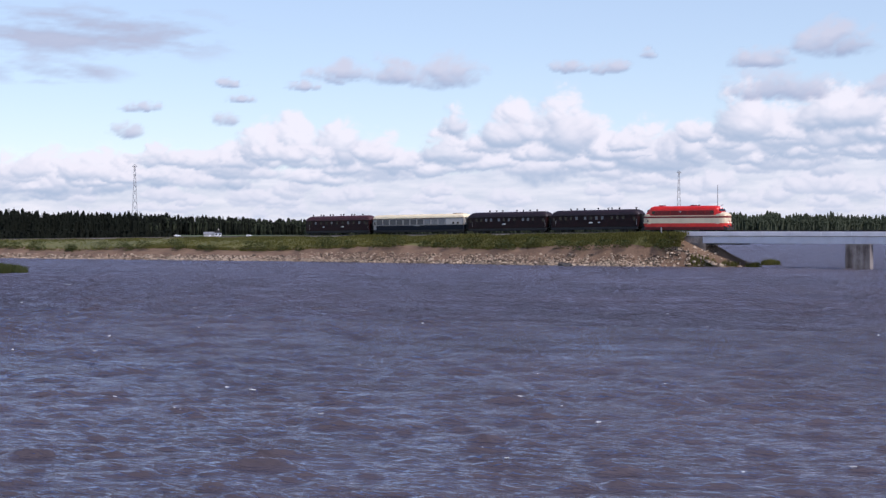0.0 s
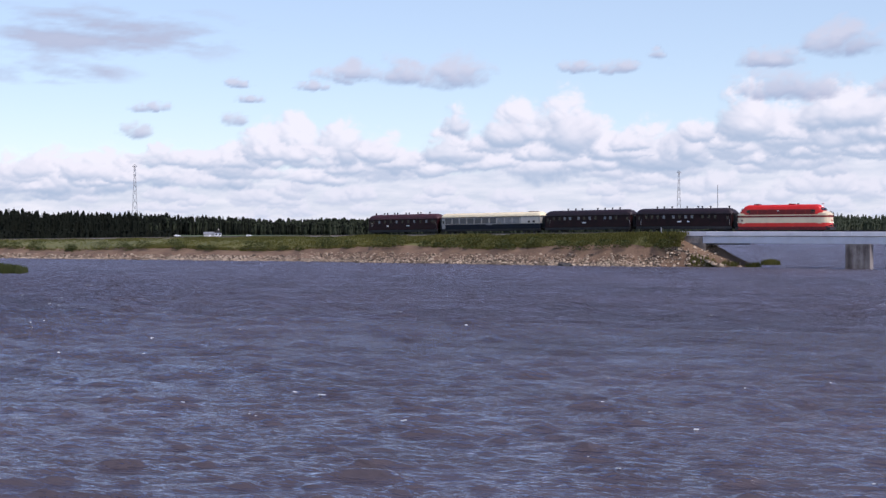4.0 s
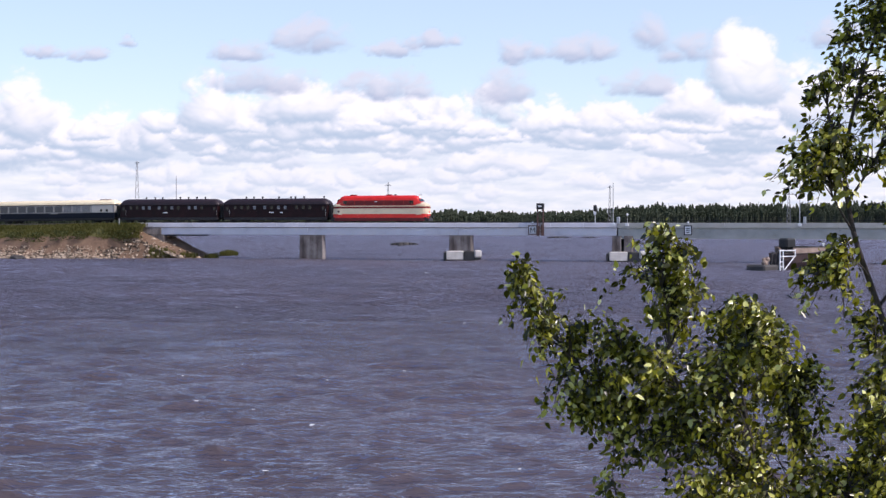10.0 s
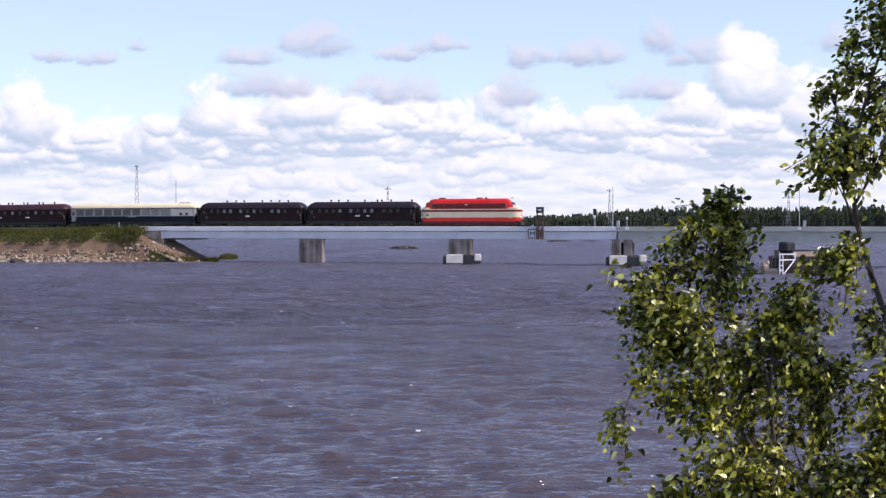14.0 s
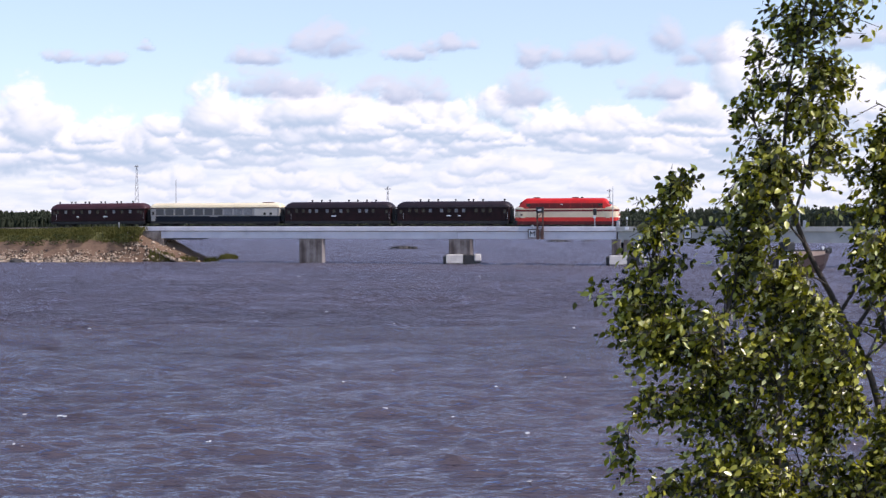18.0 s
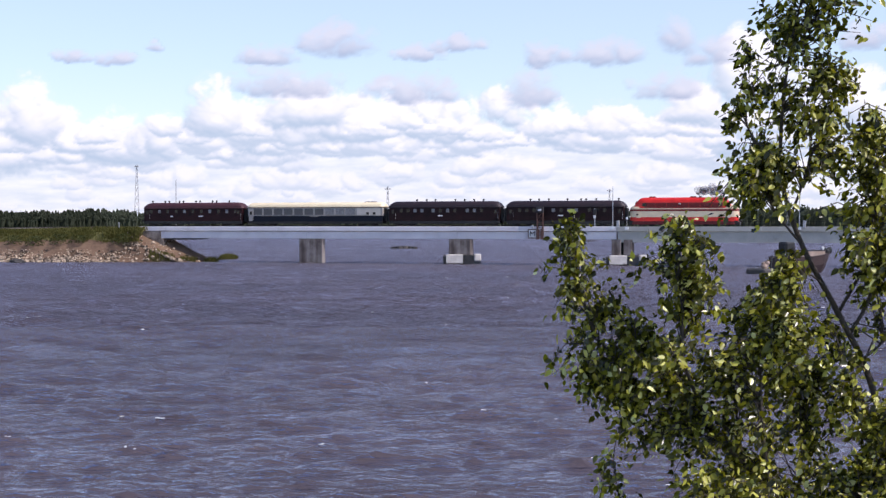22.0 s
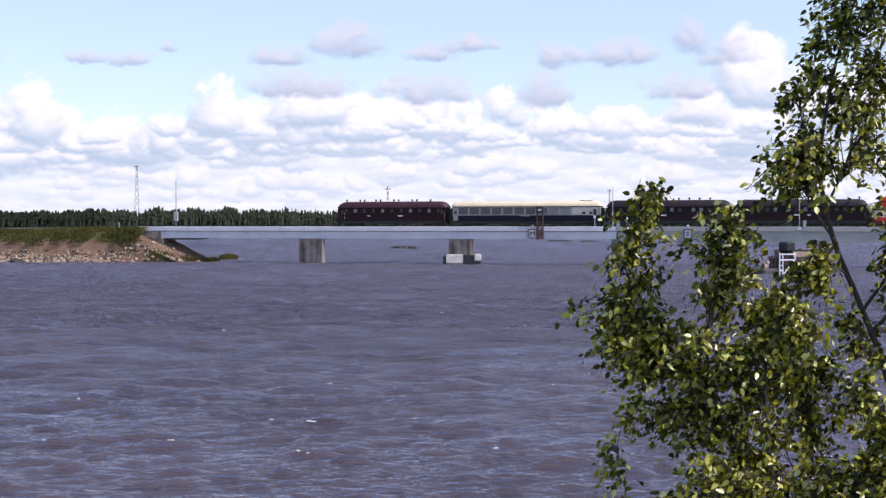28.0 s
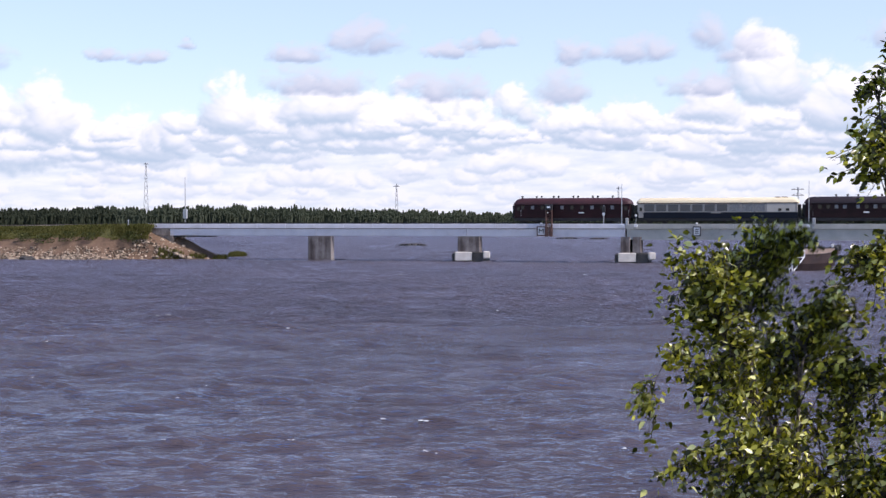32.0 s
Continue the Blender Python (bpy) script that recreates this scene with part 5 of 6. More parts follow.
def workboat():
    """A work boat that lies with its flared bow towards the bridge, a low raft and a ladder frame at its stern."""
    b = thing("work_boat", "moored maroon work boat with pale bulwark and white ladder frame", "boat", at=pose(43.3, 191.0, 0, 0, 0, 32))
    rings = []
    for x, w, z0, z1 in ((4.2, 1.5, -0.4, 2.25), (6.0, 1.8, -0.5, 2.25), (9.5, 1.9, -0.5, 2.30), (12.0, 1.75, -0.3, 2.55), (13.2, 1.3, 0.7, 2.95), (14.2, 0.7, 1.9, 3.25), (14.8, 0.15, 2.7, 3.40)):
        rings.append([(x, -w, z1), (x, -w * 0.92, z0 + 0.55 * (z1 - z0)), (x, -w * 0.5, z0), (x, w * 0.5, z0), (x, w * 0.92, z0 + 0.55 * (z1 - z0)), (x, w, z1)])
    part("hull", Shape().loft(rings), HULL, b, "worn maroon hull with a flared bow", smooth=False)
    for y in (-1, 1):
        g = Shape()
        for p, q in zip(rings, rings[1:]):
            a, c = (p[0], q[0]) if y < 0 else (p[5], q[5])
            g.rod((a[0], a[1], a[2] + 0.05), (c[0], c[1], c[2] + 0.05), 0.09, 0.09, 6)
        part("gunwale", g, HULL, b)
        rail = [(5.6, 1.78), (8.0, 1.84), (10.5, 1.82), (12.2, 1.66)]
        part("bulwark", Shape().loft([[(x, y * (w - 0.08), 2.30 + 0.03 * (x - 5.6)), (x, y * w, 2.30 + 0.03 * (x - 5.6)), (x, y * w, 3.15), (x, y * (w - 0.08), 3.15)] for x, w in rail]), BULWARK, b, "pale grey bulwark plating")
        part("rubbing_strake", Shape().loft([[(x, y * (w - 0.06), 3.154), (x, y * (w + 0.05), 3.154), (x, y * (w + 0.05), 3.28), (x, y * (w - 0.06), 3.28)] for x, w in rail]), BLACK_RUBBER, b, "dark top strake")
    rng = random.Random(41)
    for x, y, z, r in ((12.9, -1.35, 3.1, 0.42), (13.7, -0.95, 3.3, 0.45), (14.4, -0.45, 3.3, 0.42), (14.9, 0.0, 3.05, 0.40), (14.3, 0.5, 3.3, 0.42)):
        part("bow_fender", Shape().lump((x, y, z), r, r * 0.7, r * 0.9, rng, 0.12, 10, 6), BLACK_RUBBER, b, "black rubber bow fender")
    part("bollard", Shape().rod((13.0, -0.5, 2.9), (13.0, -0.5, 3.75), 0.16, 0.13, 10).rod((12.75, -0.5, 3.6), (13.25, -0.5, 3.6), 0.08, 0.08, 8), WHITE_PAINT, b, "white bollard on the foredeck")
    part("deck", Shape().box(4.6, 12.2, -1.4, 1.4, 2.10, 2.18), NEAR_BLACK, b)
    part("engine_stand", Shape().box(5.7, 6.9, -0.6, 0.6, 2.184, 3.0), DARK_STEEL, b)
    part("engine_housing", Shape().box(5.3, 7.2, -0.85, 0.85, 3.004, 4.45, 0.22), BLACK_RUBBER, b, "black engine housing")
    # white ladder frame on the shore side
    for x, z0, z1 in ((2.75, -0.1, 2.9), (3.35, -0.1, 2.9), (5.7, 1.9, 3.0)):
        part("frame_post", Shape().rod((x, -2.05, z0), (x, -2.05, z1), 0.10, 0.09, 8), WHITE_PAINT, b)
    for z, x1 in ((2.75, 5.8), (1.95, 5.7), (1.2, 3.4), (0.5, 3.4)):
        part("frame_rail", Shape().rod((2.7, -2.05, z), (x1, -2.05, z), 0.08, 0.08, 8), WHITE_PAINT, b)
    part("frame_brace", Shape().rod((5.65, -2.05, 1.95), (3.6, -2.05, 0.05), 0.09, 0.08, 8), WHITE_PAINT, b)
    # the raft at the stern with its gear
    part("raft", Shape().box(-0.1, 4.0, -1.9, 1.7, -0.4, 0.78, 0.22), NEAR_BLACK, b, "dark low stern raft")
    for x in (1.9, 2.6, 3.3):
        part("raft_post", Shape().rod((x, -1.2, 0.6), (x + 0.25, -1.2, 2.6), 0.12, 0.10, 8), DARK_STEEL, b)
    part("raft_rail", Shape().rod((1.9, -1.2, 2.2), (4.0, -1.2, 2.75), 0.08, 0.08, 8), DARK_STEEL, b)
    for x, z, r in ((1.0, 1.05, 0.5), (1.5, 1.55, 0.42), (0.8, 1.5, 0.3)):
        part("sack", Shape().lump((x, -0.9, z), r, r * 0.8, r * 0.9, rng, 0.15, 9, 6), BULWARK, b, "pale canvas sack on the raft")


workboat()

boulder = tagged(part("boulder", Shape().lump((0, 0, 0), 1.5, 0.8, 0.5, random.Random(3), 0.25, 9, 5), NEAR_BLACK, at=LINE @ pose(11.3, -14.6, 0.2)), "low dark boulder awash by the causeway", "boulder")


# ---- far pylons, house and vans ----
def pylon(az, r, top, half, arms, label):
    a = radians(az)
    x, y = r * math.sin(a), r * math.cos(a)
    z = ground_height(x, y)
    p = thing("power_pylon", label, "pylon", "far pylons", pose(x, y, z, 0, 0, -az))
    h = top - z
    width = lambda f: half * (1 - 0.86 * f ** 0.8)
    n = 9
    for sx in (-1, 1):
        for sy in (-1, 1):
            part("leg", Shape().tube([(sx * width(i / n), sy * width(i / n), h * i / n) for i in range(n + 1)], [0.26] * (n + 1), 4), PYLON, p)
    for i in range(n):
        z0, z1 = h * i / n, h * (i + 1) / n
        w0, w1 = width(i / n), width((i + 1) / n)
        for sy in (-1, 1):
            part("brace", Shape().rod((-w0, sy * w0, z0), (w1, sy * w1, z1), 0.14, 0.14, 4).rod((w0, sy * w0, z0), (-w1, sy * w1, z1), 0.14, 0.14, 4), PYLON, p)
    for f, w in arms:
        part("cross_arm", Shape().rod((-w, 0, h * f), (w, 0, h * f), 0.3, 0.3, 4).rod((-w, 0, h * f), (0, 0, h * f + 1.8), 0.14, 0.14, 4).rod((w, 0, h * f), (0, 0, h * f + 1.8), 0.14, 0.14, 4), PYLON, p)


pylon(-34.91, 1260, 65, 3.4, [(0.99, 2.2)], "tall grey lattice pylon above the forest")
pylon(-12.55, 1480, 70, 3.4, [(0.985, 2.4)], "tall grey lattice pylon above the far forest")
pylon(-2.30, 1500, 50, 2.6, [(0.93, 3.5)], "grey lattice pylon above the far forest")
pylon(6.9, 1480, 46, 2.2, [(0.96, 2.5)], "grey lattice pylon above the far forest")
pylon(14.1, 1350, 41, 2.4, [(0.95, 6.0), (0.82, 6.0)], "grey lattice pylon with wide cross arms")


def far_house():
    """A white gabled house with a long low shed beside it."""
    a = radians(-31.75)
    r = 905
    x, y = r * math.sin(a), r * math.cos(a)
    h = thing("house", "small white house with a grey-roofed shed at the forest edge", "house", at=pose(x, y, 3.6, 0, 0, 31.75))
    part("wall", Shape().box(0.6, 5.0, -3.5, 3.5, -1, 1.9), WHITE_PAINT, h)
    part("roof", Shape().loft([[(0.2, -4, 1.9), (5.4, -4, 1.9), (2.8, -4, 3.9)], [(0.2, 4, 1.9), (5.4, 4, 1.9), (2.8, 4, 3.9)]]), DARK_STEEL, h)
    part("gable", Shape().loft([[(0.7, -3.54, 1.9), (4.9, -3.54, 1.9), (2.8, -3.54, 3.5)], [(0.7, -3.5, 1.9), (4.9, -3.5, 1.9), (2.8, -3.5, 3.5)]]), WHITE_PAINT, h)
    part("shed_wall", Shape().box(-6.2, 0.59, -2.6, 3.0, -1, 1.0), STEEL_GREY, h)
    part("shed_roof", Shape().loft([[(-6.5, -3.1, 1.0), (-6.5, 3.4, 1.0), (-6.5, 0.2, 2.6)], [(0.59, -3.1, 1.0), (0.59, 3.4, 1.0), (0.59, 0.2, 2.6)]]), PYLON, h, "blue-grey sheet roof")
    for wx in (1.7, 3.9):
        w = part("window", Shape().box(wx - 0.55, wx + 0.55, -3.58, -3.504, 0.3, 1.5), PANE, h)
        part("sill", Shape().box(wx - 0.65, wx + 0.65, -3.7, -3.504, 0.18, 0.28), WHITE_PAINT, w)
    part("door", Shape().box(-3.2, -1.6, -2.68, -2.604, -0.8, 0.9), WHITE_PAINT, h)
    part("chimney", Shape().box(2.9, 3.5, 0.3, 0.9, 3.4, 4.6), CAP_LIGHT, h)


far_house()


def far_car(az, r, label):
    a = radians(az)
    x, y = r * math.sin(a), r * math.cos(a)
    v = thing("car", label, "car", "far cars", pose(x, y, max(ground_height(x, y), 3.0), 0, 0, -az))
    part("body", Shape().loft([[(-2.0, s * 0.8, 0.3), (-2.0, s * 0.8, 0.9), (-1.5, s * 0.72, 1.45), (0.5, s * 0.72, 1.45), (1.1, s * 0.8, 0.95), (2.0, s * 0.8, 0.8), (2.0, s * 0.8, 0.3)] for s in (-1, 1)]), WHITE_PAINT, v)
    part("side_window", Shape().box(-1.2, 0.4, -0.79, -0.76, 0.98, 1.36), PANE, v)
    for wx in (-1.3, 1.3):
        for wy in (-0.75, 0.75):
            part("wheel", Shape().rod((wx, wy - 0.1, 0.31), (wx, wy + 0.1, 0.31), 0.31, 0.31, 12), BLACK_RUBBER, v)


far_car(-33.2, 900, "white car parked on the far shore road")
far_car(-30.3, 890, "white car on the far shore road")


# ---- exhaust smoke: rigid puffs that rise from the engine and ride above it ----
def smoke():
    rng = random.Random(31)
    puffs = []
    for i in range(26):
        r = 0.42 + 0.42 * rng.random()
        s = Shape().lump((0, 0, 0), r, r * 0.9, r * 0.9, rng, 0.16, 12, 8)
        p = tagged(part("smoke_puff", s, SMOKE, smooth=True), "grey puff of diesel exhaust above the engine", "smoke", "exhaust smoke")
        a, k = rng.uniform(0, 6.28), math.sqrt(rng.random())
        puffs.append((p, 14.7 + 1.25 * k * math.cos(a), rng.uniform(-0.5, 0.5), 6.25 + 1.0 * k * math.sin(a), 20.3 + 0.05 * i))
    return puffs


PUFFS = smoke()


# ---- the young birch on the near shore ----
TREE_Y = 7.0
PX = TREE_Y / 2433.0


def tp(x, y, d=0.0):
    """A point in the tree's own space: across and down in the unit 2.9 mm, d metres in depth."""
    return Vector(((x - 1500) * PX, d, (990 - y) * PX))


TREE_BASE = Vector(((1500 - 784) * PX, TREE_Y, 6.7 - (990 - 399.5) * PX))
birch = thing("birch_tree", "young birch with glossy green leaves on the near shore", "tree", at=Matrix.Translation(TREE_BASE))


def leaf(s, p, d, n, size):
    """One pointed oval leaf, folded along its midrib."""
    side = d.cross(n).normalized()
    up = side.cross(d).normalized()
    w, l = size * 0.33, size
    q = [p, p + d * l * 0.22 + side * w * 0.75 + up * w * 0.4, p + d * l * 0.55 + side * w * 0.8 + up * w * 0.2, p + d * l, p + d * l * 0.55 - side * w * 0.8 + up * w * 0.2, p + d * l * 0.22 - side * w * 0.75 + up * w * 0.18,
         p + d * l * 0.45]
    s.add(q, [(0, 1, 6), (1, 2, 6), (2, 3, 6), (0, 6, 5), (5, 6, 4), (4, 6, 3)])


def bezier_path(pts, n):
    """A smooth path through the points."""
    out = []
    P = [pts[0]] + list(pts) + [pts[-1]]
    for i in range(1, len(P) - 2):
        for k in range(n):
            t = k / n
            a, b, c, d = P[i - 1], P[i], P[i + 1], P[i + 2]
            out.append(0.5 * ((2 * b) + (c - a) * t + (2 * a - 5 * b + 4 * c - d) * t * t + (3 * b - a - 3 * c + d) * t ** 3))
    return out + [pts[-1]]


def branch(name, parent, pts, r0, spread, leaves, seed, size=0.046, twig_len=92, label="", bare=0.0, leaf_count=16):
    """A limb, its origin at its foot, with the leaves of its twigs as a part below it."""
    rng = random.Random(seed)
    foot = pts[0]
    path = bezier_path([p - foot for p in pts], 5)
    wood = Shape().tube(path, [r0 * (1 - 0.88 * i / (len(path) - 1)) for i in range(len(path))], 7)
    green = Shape()
    twigs = max(3, int(leaves / 4.6))
    knots = max(3, twigs // 9)
    away = [Vector((rng.gauss(0, 1.0), rng.gauss(0, 0.8), rng.gauss(0.25, 0.8))).normalized() for _ in range(knots)]
    for k in range(twigs):
        group = min(k * knots // twigs, knots - 1)
        knot = (group + 0.5 + rng.gauss(0, 0.16)) / knots
        f = min(max(bare + (1 - bare) * knot, 0.0), 0.995)
        i = min(int(f * (len(path) - 1)), len(path) - 2)
        p = path[i].lerp(path[i + 1], f * (len(path) - 1) - i)
        ahead = (path[i + 1] - path[i]).normalized()
        # the twigs of one knot form a spray
        out = (away[group] * 1.1 + Vector((rng.gauss(0, 0.62), rng.gauss(0, 0.55), rng.gauss(0.0, 0.55)))).normalized()
        length = twig_len * PX * rng.uniform(0.45, 1.6) * (1.15 - 0.5 * f) * spread
        tip = p + (ahead * 0.5 + out).normalized() * length
        mid = p.lerp(tip, 0.55) + Vector((0, 0, 0.03))
        tip = tip + Vector((-0.03, 0, -0.035 - 0.06 * rng.random()))
        if length > 0.06:
            wood.tube([p, mid, tip], [0.0038, 0.0027, 0.0013], 4)
        facing = Vector((rng.gauss(0.5, 0.5), rng.gauss(-0.5, 0.5), rng.gauss(0.75, 0.4)))
        for j in range(leaf_count):
            g = 0.3 + 0.8 * rng.random() ** 0.7
            q = p.lerp(mid, g / 0.55) if g < 0.55 else mid.lerp(tip, (g - 0.55) / 0.45)
            q = q + Vector((rng.gauss(0, 0.022), rng.gauss(0, 0.028), rng.gauss(0, 0.022)))
            d = Vector((rng.gauss(-0.35, 0.6), rng.gauss(0, 0.55), rng.gauss(-0.45, 0.5))).normalized()
            n = (facing + Vector((rng.gauss(0, 0.58), rng.gauss(0, 0.58), rng.gauss(0, 0.52)))).normalized()
            leaf(green, q, d, n, size * rng.uniform(0.55, 1.2))
    ob = part(name, wood, BARK, parent, label, smooth=True)
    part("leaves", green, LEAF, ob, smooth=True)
    return ob, foot


BOUGHS = []  # (object, its foot, the foot of what it grows on, share of the sway, flutter, phase)
stem_a, foot_a = branch("stem", birch, [tp(1500, 990), tp(1420, 910, -0.02), tp(1340, 800, 0.0), tp(1275, 705, 0.03), tp(1215, 615, 0.05), tp(1172, 540, 0.06)], 0.019, 0.9, 400, 1, bare=0.35, label="dark forked stem")
stem_b, foot_b = branch("stem", birch, [tp(1560, 1000, 0.1), tp(1610, 860, 0.12), tp(1600, 680, 0.1), tp(1560, 550, 0.1), tp(1512, 420, 0.08), tp(1490, 300, 0.05), tp(1502, 190, 0.0), tp(1528, 90, 0.0), tp(1562, 0, 0), tp(1600, -90, 0)], 0.022, 0.75, 300, 2, bare=0.66, leaf_count=10, label="dark slender main stem")


def twig_on(stem, foot, pts, r, spread, leaves, seed, share, flutter, **more):
    ob, f = branch("branch", stem, pts, r, spread, leaves, seed, **more)
    ob.matrix_basis = Matrix.Translation(f - foot)
    BOUGHS.append((ob, f - foot, share, flutter, seed * 1.37))


stem_a.matrix_basis = Matrix.Translation(foot_a)
stem_b.matrix_basis = Matrix.Translation(foot_b)
A, B = (stem_a, foot_a), (stem_b, foot_b)
twig_on(*A, [tp(1215, 615, 0.05), tp(1165, 540, 0.05), tp(1165, 475, 0.05), tp(1194, 405, 0.05), tp(1230, 325, 0.05)], 0.009, 0.82, 450, 11, 1.35, 5.0)
twig_on(*A, [tp(1300, 745, 0.0), tp(1270, 600, -0.1), tp(1290, 500, -0.1), tp(1295, 440, -0.12), tp(1325, 395, -0.1)], 0.010, 0.92, 560, 12, 0.22, 4.0)
twig_on(*A, [tp(1380, 860, 0.0), tp(1370, 720, -0.15), tp(1380, 610, -0.2), tp(1398, 580, -0.2), tp(1405, 555, -0.2)], 0.011, 1.0, 720, 13, 0.05, 3.0)
twig_on(*A, [tp(1420, 905, 0.0), tp(1460, 790, 0.15), tp(1478, 715, 0.2), tp(1495, 665, 0.2)], 0.011, 0.9, 560, 14, 0.0, 3.0)
twig_on(*A, [tp(1440, 925, 0.0), tp(1505, 870, -0.2), tp(1550, 800, -0.25), tp(1575, 730, -0.25)], 0.010, 0.72, 560, 15, 0.0, 3.0)
twig_on(*A, [tp(1275, 705, 0.03), tp(1210, 690, 0.0), tp(1145, 690, -0.02), tp(1110, 745, -0.02), tp(1105, 850, -0.02)], 0.006, 0.34, 130, 16, 0.2, 7.0)
twig_on(*A, [tp(1360, 830, 0.0), tp(1300, 850, -0.15), tp(1240, 840, -0.2), tp(1190, 880, -0.2)], 0.008, 0.8, 220, 17, 0.0, 4.0)
twig_on(*A, [tp(1430, 920, 0.0), tp(1380, 880, -0.25), tp(1330, 850, -0.3), tp(1290, 900, -0.3)], 0.009, 1.0, 520, 18, 0.0, 3.0)
twig_on(*A, [tp(1470, 955, 0.0), tp(1470, 900, -0.3), tp(1490, 850, -0.35), tp(1530, 900, -0.3)], 0.009, 1.05, 640, 19, 0.0, 3.0)
twig_on(*A, [tp(1240, 655, 0.03), tp(1186, 630, 0.1), tp(1155, 585, 0.1), tp(1132, 520, 0.1)], 0.006, 0.68, 340, 20, 1.4, 6.0)
twig_on(*A, [tp(1340, 800, 0.0), tp(1350, 660, 0.1), tp(1380, 600, 0.12), tp(1420, 545, 0.12)], 0.008, 0.8, 340, 30, 0.05, 4.0)
twig_on(*B, [tp(1490, 300, 0.05), tp(1462, 240, 0.0), tp(1450, 180, 0.0), tp(1470, 115, 0.0), tp(1485, 60, 0.0)], 0.006, 0.5, 200, 21, 0.3, 5.0, leaf_count=9, bare=0.2)
twig_on(*B, [tp(1512, 420, 0.08), tp(1470, 350, 0.0), tp(1462, 305, -0.05), tp(1462, 255, -0.05)], 0.007, 0.8, 350, 22, 0.3, 4.0, leaf_count=12, bare=0.25)
twig_on(*B, [tp(1500, 360, 0.06), tp(1540, 280, 0.05), tp(1560, 200, 0.05), tp(1580, 120, 0.05)], 0.008, 0.9, 420, 24, 0.2, 4.0, leaf_count=13, bare=0.15)
twig_on(*B, [tp(1545, 500, 0.1), tp(1510, 470, 0.0), tp(1475, 468, 0.0), tp(1440, 492, 0.0)], 0.006, 0.62, 220, 25, 0.3, 5.0, leaf_count=13, bare=0.35)
twig_on(*B, [tp(1575, 590, 0.1), tp(1625, 530, 0.1), tp(1655, 440, 0.1), tp(1668, 340, 0.1), tp(1672, 250, 0.1)], 0.012, 1.0, 560, 26, 0.1, 3.0, bare=0.32, leaf_count=15)
twig_on(*B, [tp(1590, 640, 0.1), tp(1640, 600, 0.05), tp(1660, 540, 0.05), tp(1665, 470, 0.05)], 0.008, 0.9, 300, 36, 0.2, 3.0, leaf_count=13, bare=0.2)
twig_on(*B, [tp(1600, 660, 0.1), tp(1560, 640, 0.0), tp(1540, 600, 0.0), tp(1545, 560, 0.0)], 0.006, 0.6, 110, 27, 0.3, 4.0, leaf_count=12)
twig_on(*B, [tp(1608, 800, 0.1), tp(1590, 760, 0.0), tp(1570, 700, 0.0), tp(1560, 660, 0.0)], 0.006, 0.7, 140, 28, 0.3, 4.0, leaf_count=13)
twig_on(*B, [tp(1528, 90, 0.0), tp(1550, 70, 0.0), tp(1580, 60, 0.0), tp(1620, 40, 0.0)], 0.006, 0.7, 110, 29, 0.3, 4.0, leaf_count=10)

twig_on(*B, [tp(1560, 550, 0.1), tp(1670, 420, 0.15), tp(1735, 270, 0.15), tp(1765, 110, 0.1)], 0.010, 1.05, 340, 31, 0.15, 3.0, bare=0.4, leaf_count=10)
twig_on(*B, [tp(1528, 90, 0.0), tp(1600, 20, 0.05), tp(1680, -60, 0.05)], 0.006, 0.9, 190, 32, 0.2, 4.0, leaf_count=10)
# unseen upper branches, added to keep the sun off the main stem's leaves
twig_on(*B, [tp(1562, 0, 0.0), tp(1640, -90, -0.12), tp(1730, -150, -0.25), tp(1830, -210, -0.34)], 0.010, 1.1, 820, 33, 0.2, 3.0, bare=0.2)
twig_on(*B, [tp(1590, -70, 0.0), tp(1650, -190, -0.15), tp(1740, -290, -0.28), tp(1860, -360, -0.42)], 0.009, 1.1, 760, 34, 0.2, 3.0, bare=0.15)
twig_on(*B, [tp(1600, -90, 0.0), tp(1620, -210, 0.02), tp(1680, -330, -0.08), tp(1720, -450, -0.18)], 0.009, 1.1, 640, 35, 0.2, 3.0, bare=0.15)

# lean of the two stems to the left, in degrees, time by time
SWAY_A = [(0, 4), (1.5, 14), (3, 2), (4.5, 16), (5.5, 3), (6.5, 9), (7, 7.2), (7.5, 2.2), (8, 16.1), (8.5, 8.4), (9, 7), (9.5, 21.6), (10, 31), (10.5, 5.9), (11, 10), (11.5, 2),
          (12, 2.0), (12.5, 0.0), (13, 2), (13.5, -3), (14, 4), (14.5, -2), (15.2, 16), (15.8, 4), (16.5, 15.6), (17, 23), (17.5, 6.9), (18, 4.5), (18.5, 18.9), (19, 30.6), (19.5, 23.3),
          (20, 18.8), (20.5, 22), (21, 12.8), (21.5, 15.6), (22, 21.5), (22.5, 21.3), (23, 26.9), (23.5, 32.6), (24, 19.8), (24.5, -4), (25.2, 6), (25.8, 20)]
SWAY_A2 = [(26.5, 30.6), (27, 20.1), (27.5, -5), (28, 14.7), (28.5, -3), (29, -6), (29.5, 25.3), (30, 23.9), (30.5, -2.3), (31, 19.7), (31.25, 28.5), (31.5, 14), (31.75, -4), (32, -13)]
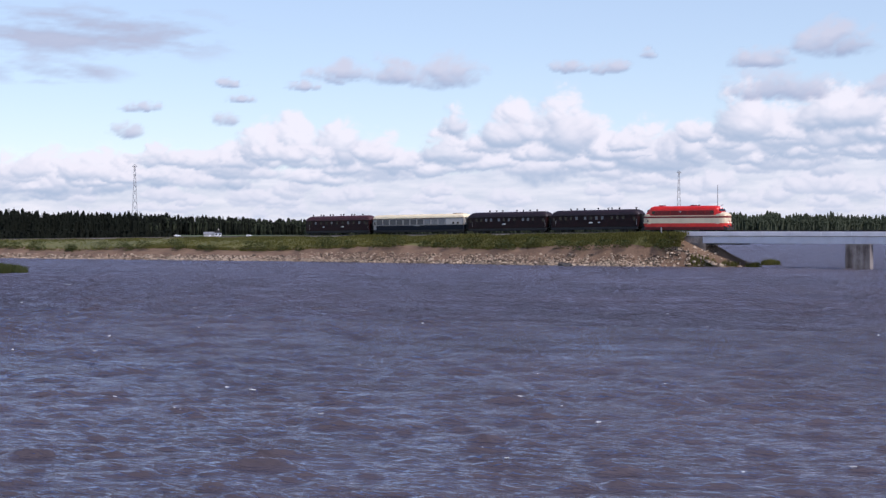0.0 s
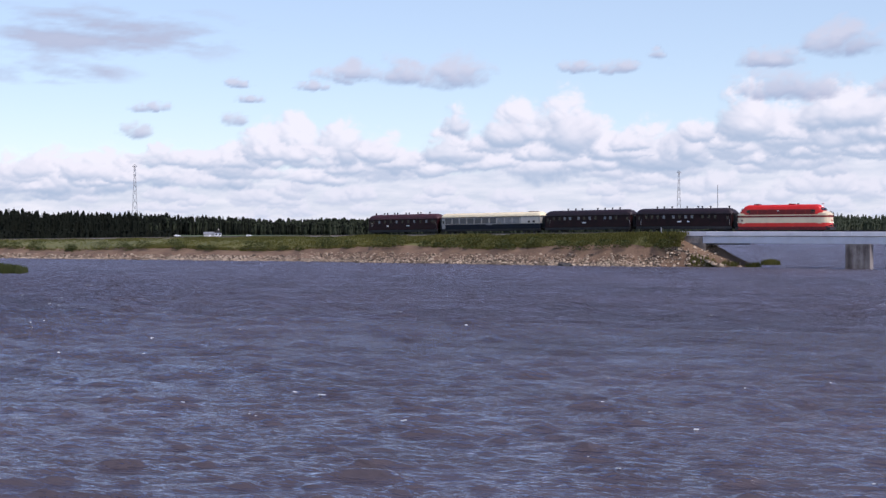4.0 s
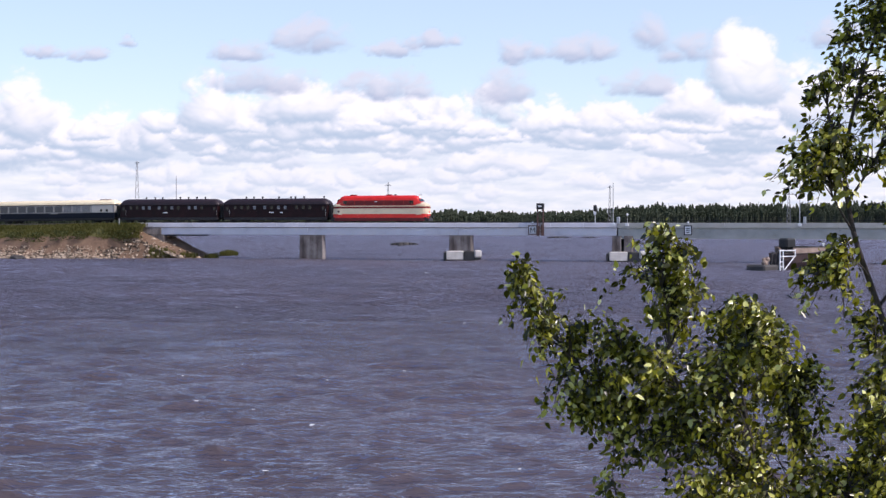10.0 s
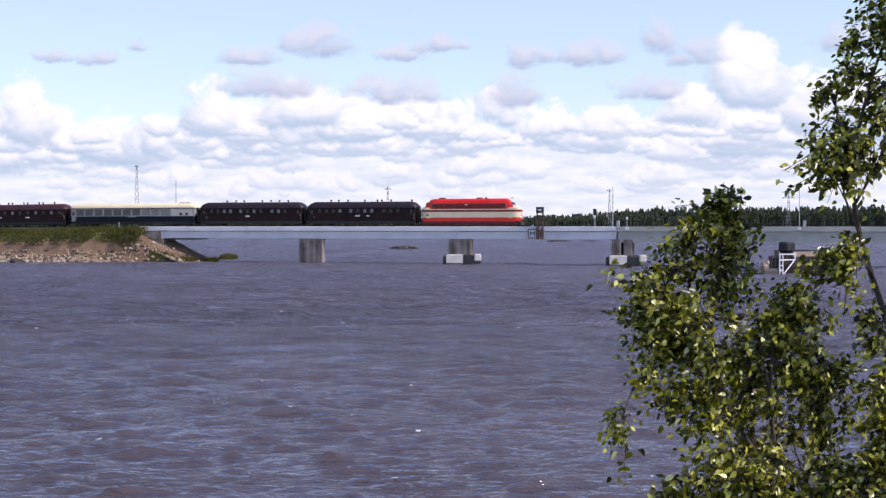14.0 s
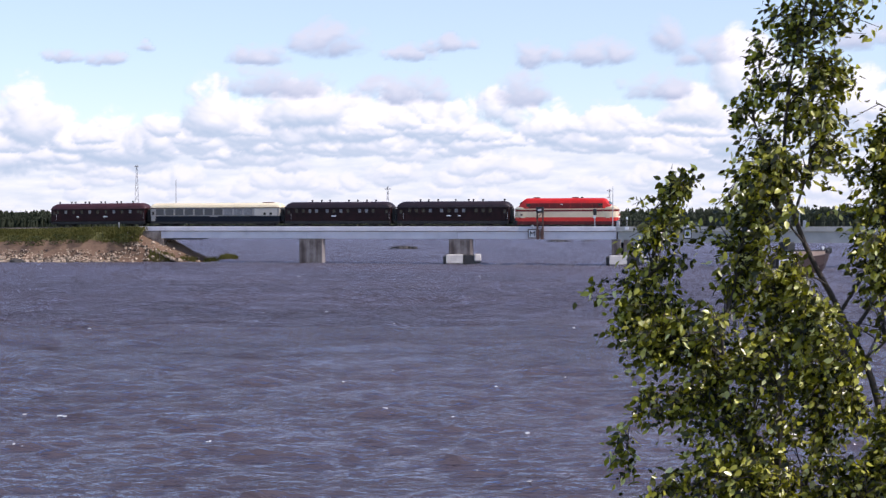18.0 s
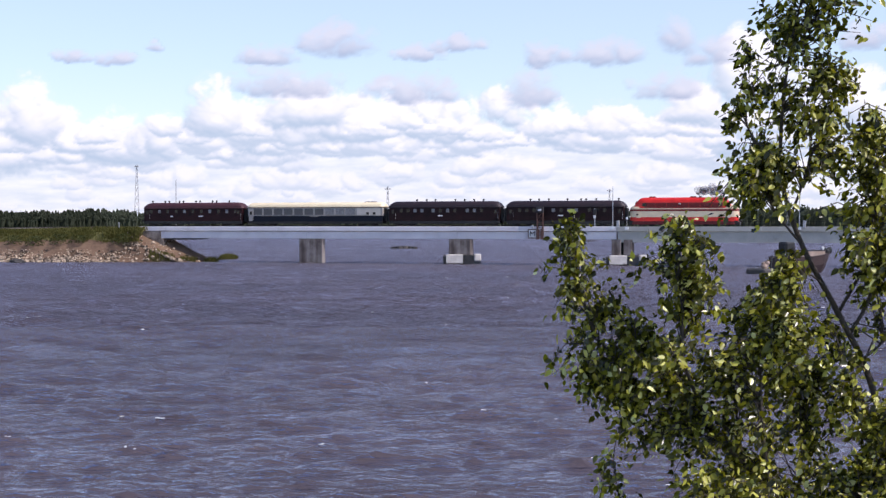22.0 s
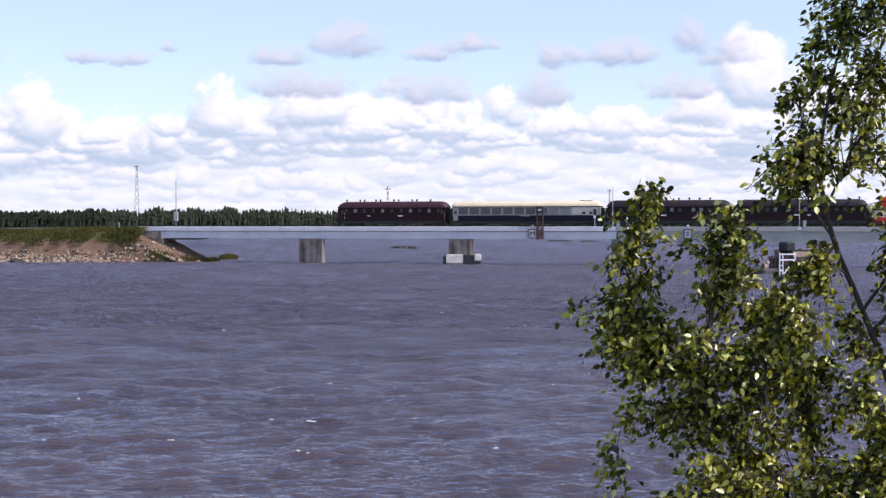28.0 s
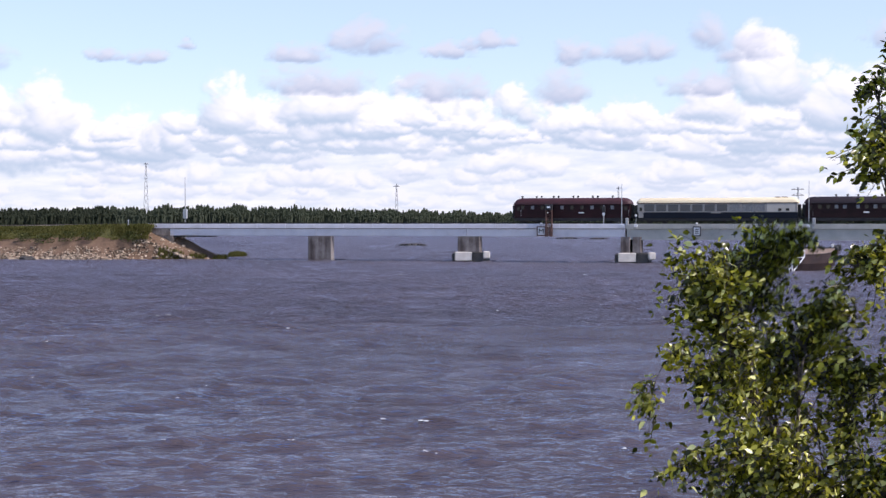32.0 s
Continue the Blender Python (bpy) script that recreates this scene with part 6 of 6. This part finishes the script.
SWAY_B = [(0, 2), (1.5, 5), (3, -1), (4.5, 6), (5.5, 0), (6.5, -2), (7, -5), (7.5, 2.4), (8, 0.5), (8.5, 2.1), (9, 5.5), (9.5, 5), (10, -0.4), (10.5, -1), (11, -1.6), (11.5, -7.5),
          (12, -5.5), (12.5, -6), (13, -1), (13.5, -5.3), (14, -2.8), (14.5, -0.4), (15.2, 4), (15.8, -1), (16.5, 2.4), (17, 1.8), (17.5, -1.9), (18, 10), (18.5, 12.3), (19, 0.2), (19.5, 0.2),
          (20, 4.3), (20.5, 7.6), (21, 4), (21.5, 3.4), (22, 11), (22.5, 8.6), (23, 11.5), (23.5, 2.8), (24, -4), (24.5, -1.3), (25.2, 3), (25.8, 6)]
SWAY_B2 = [(26.5, 9.5), (27, 1.2), (27.5, -1), (28, 4), (28.5, -5.9), (29, -1.5), (29.5, 6.7), (30, -0.7), (30.5, -5.9), (31, 0.2), (31.25, 3.7), (31.5, -0.7), (31.75, -5.5), (32, -8.3)]


DIP = {6.5: -35.0, 7: -55.0, 7.5: -6.0, 14: -22.0, 32: -38.0}  # the gusts that press the crown away from the shore
CURL = {6.5: -6.0, 7: -10.0, 7.5: -4.0, 13.5: -6.0, 14: -15.0, 14.5: -10.0, 28: -12.0, 31.5: -4.0, 31.75: -11.0, 32: -16.0}  # the tips whip over in the gusts


def lean(ob, at, rows):
    walk(ob, [(t, Matrix.Translation(at) @ pose(0, 0, 0, tip, -a, 0)) for t, a, tip in rows])


def tree_motions():
    rest = [(t, 1.14 * a - 4.0) for t, a in SWAY_A + SWAY_A2]
    for stem, foot, rows, share in ((stem_a, foot_a, rest, 0.36), (stem_b, foot_b, SWAY_B + SWAY_B2, 0.8)):
        lean(stem, foot, [(t, share * a, 1.5 * math.sin(t * 2.1)) for t, a in rows])
        for ob, at, part_share, flutter, phase in BOUGHS:
            if ob.parent == stem:
                lean(ob, at, [(t, part_share * a + (CURL.get(t, 0.0) if part_share >= 0.5 and flutter < 6.5 else 0.0) + flutter * math.sin(t * 5.3 + phase) * math.sin(t * 1.7 + 2 * phase), flutter * math.sin(t * 4.1 + phase * 3) + (DIP.get(t, 0.0) if part_share >= 0.05 and stem is stem_a else 0.0)) for t, a in rows])


# ---- motion ----
TAIL = [(0, -73.3), (1, -67.9), (2, -62.8), (3, -57.9), (4, -53.2), (5, -48.5), (6, -43.8), (7, -39.2), (8, -34.6), (9, -30.1), (10, -25.7), (11, -21.4),
        (12, -17.1), (13, -12.9), (14, -8.8), (15, -4.6), (16, -0.4), (17, 3.9), (18, 8.3), (19, 12.9), (20, 17.8), (21, 22.9), (22, 28.4), (23, 34.2),
        (24, 40.3), (25, 46.7), (26, 53.4), (27, 60.5), (28, 67.7), (29, 75.4), (30, 83.2), (31, 90.9), (32, 98.8)]


def motions():
    for car, back, length in CARS:
        rows = []
        for t, s in TAIL:
            a = s + back
            z0, z1 = rail_height(a + 3), rail_height(a + length - 3)
            pitch = -math.degrees(math.atan2(z1 - z0, length - 6))
            rows.append((t, LINE @ pose(a, TRACK_V, z0 + 3 * math.tan(radians(pitch)), 0, pitch, 0)))
        walk(car, rows)
    for puff, x, y, z, born in PUFFS:
        rows = []
        for t, s in TAIL:
            out = t > born + 0.6
            # the cloud is drawn out at first and gathers later
            late = min(max((t - 22.0) / 2.0, 0.0), 1.0)
            gx = 15.2 - 1.2 * late + (x - 14.7) * (1.75 - 0.6 * late)
            gz = 6.0 + 0.3 * late + (z - 6.25) * (0.8 + 0.25 * late)
            rows.append((t, LINE @ pose(s + 90.9 + (gx if out else 13.5), TRACK_V + (y if out else 0), rail_height(s) + (gz if out else 2.6))))
        walk(puff, rows)
    tree_motions()
    walk(water, [(0, pose(-14, 2, 0)), (16, pose(0, 0, 0)), (32, pose(14, -2, 0))])
    walk(bank, [(0, pose(0, 0, 0, 0, 0, 0)), (32, pose(0, 0, 0, 0, 0, -0.7))])
    walk(high, [(0, pose(0, 0, 0)), (32, pose(0, 0, 0, 0, 0, -2.9))])


motions()
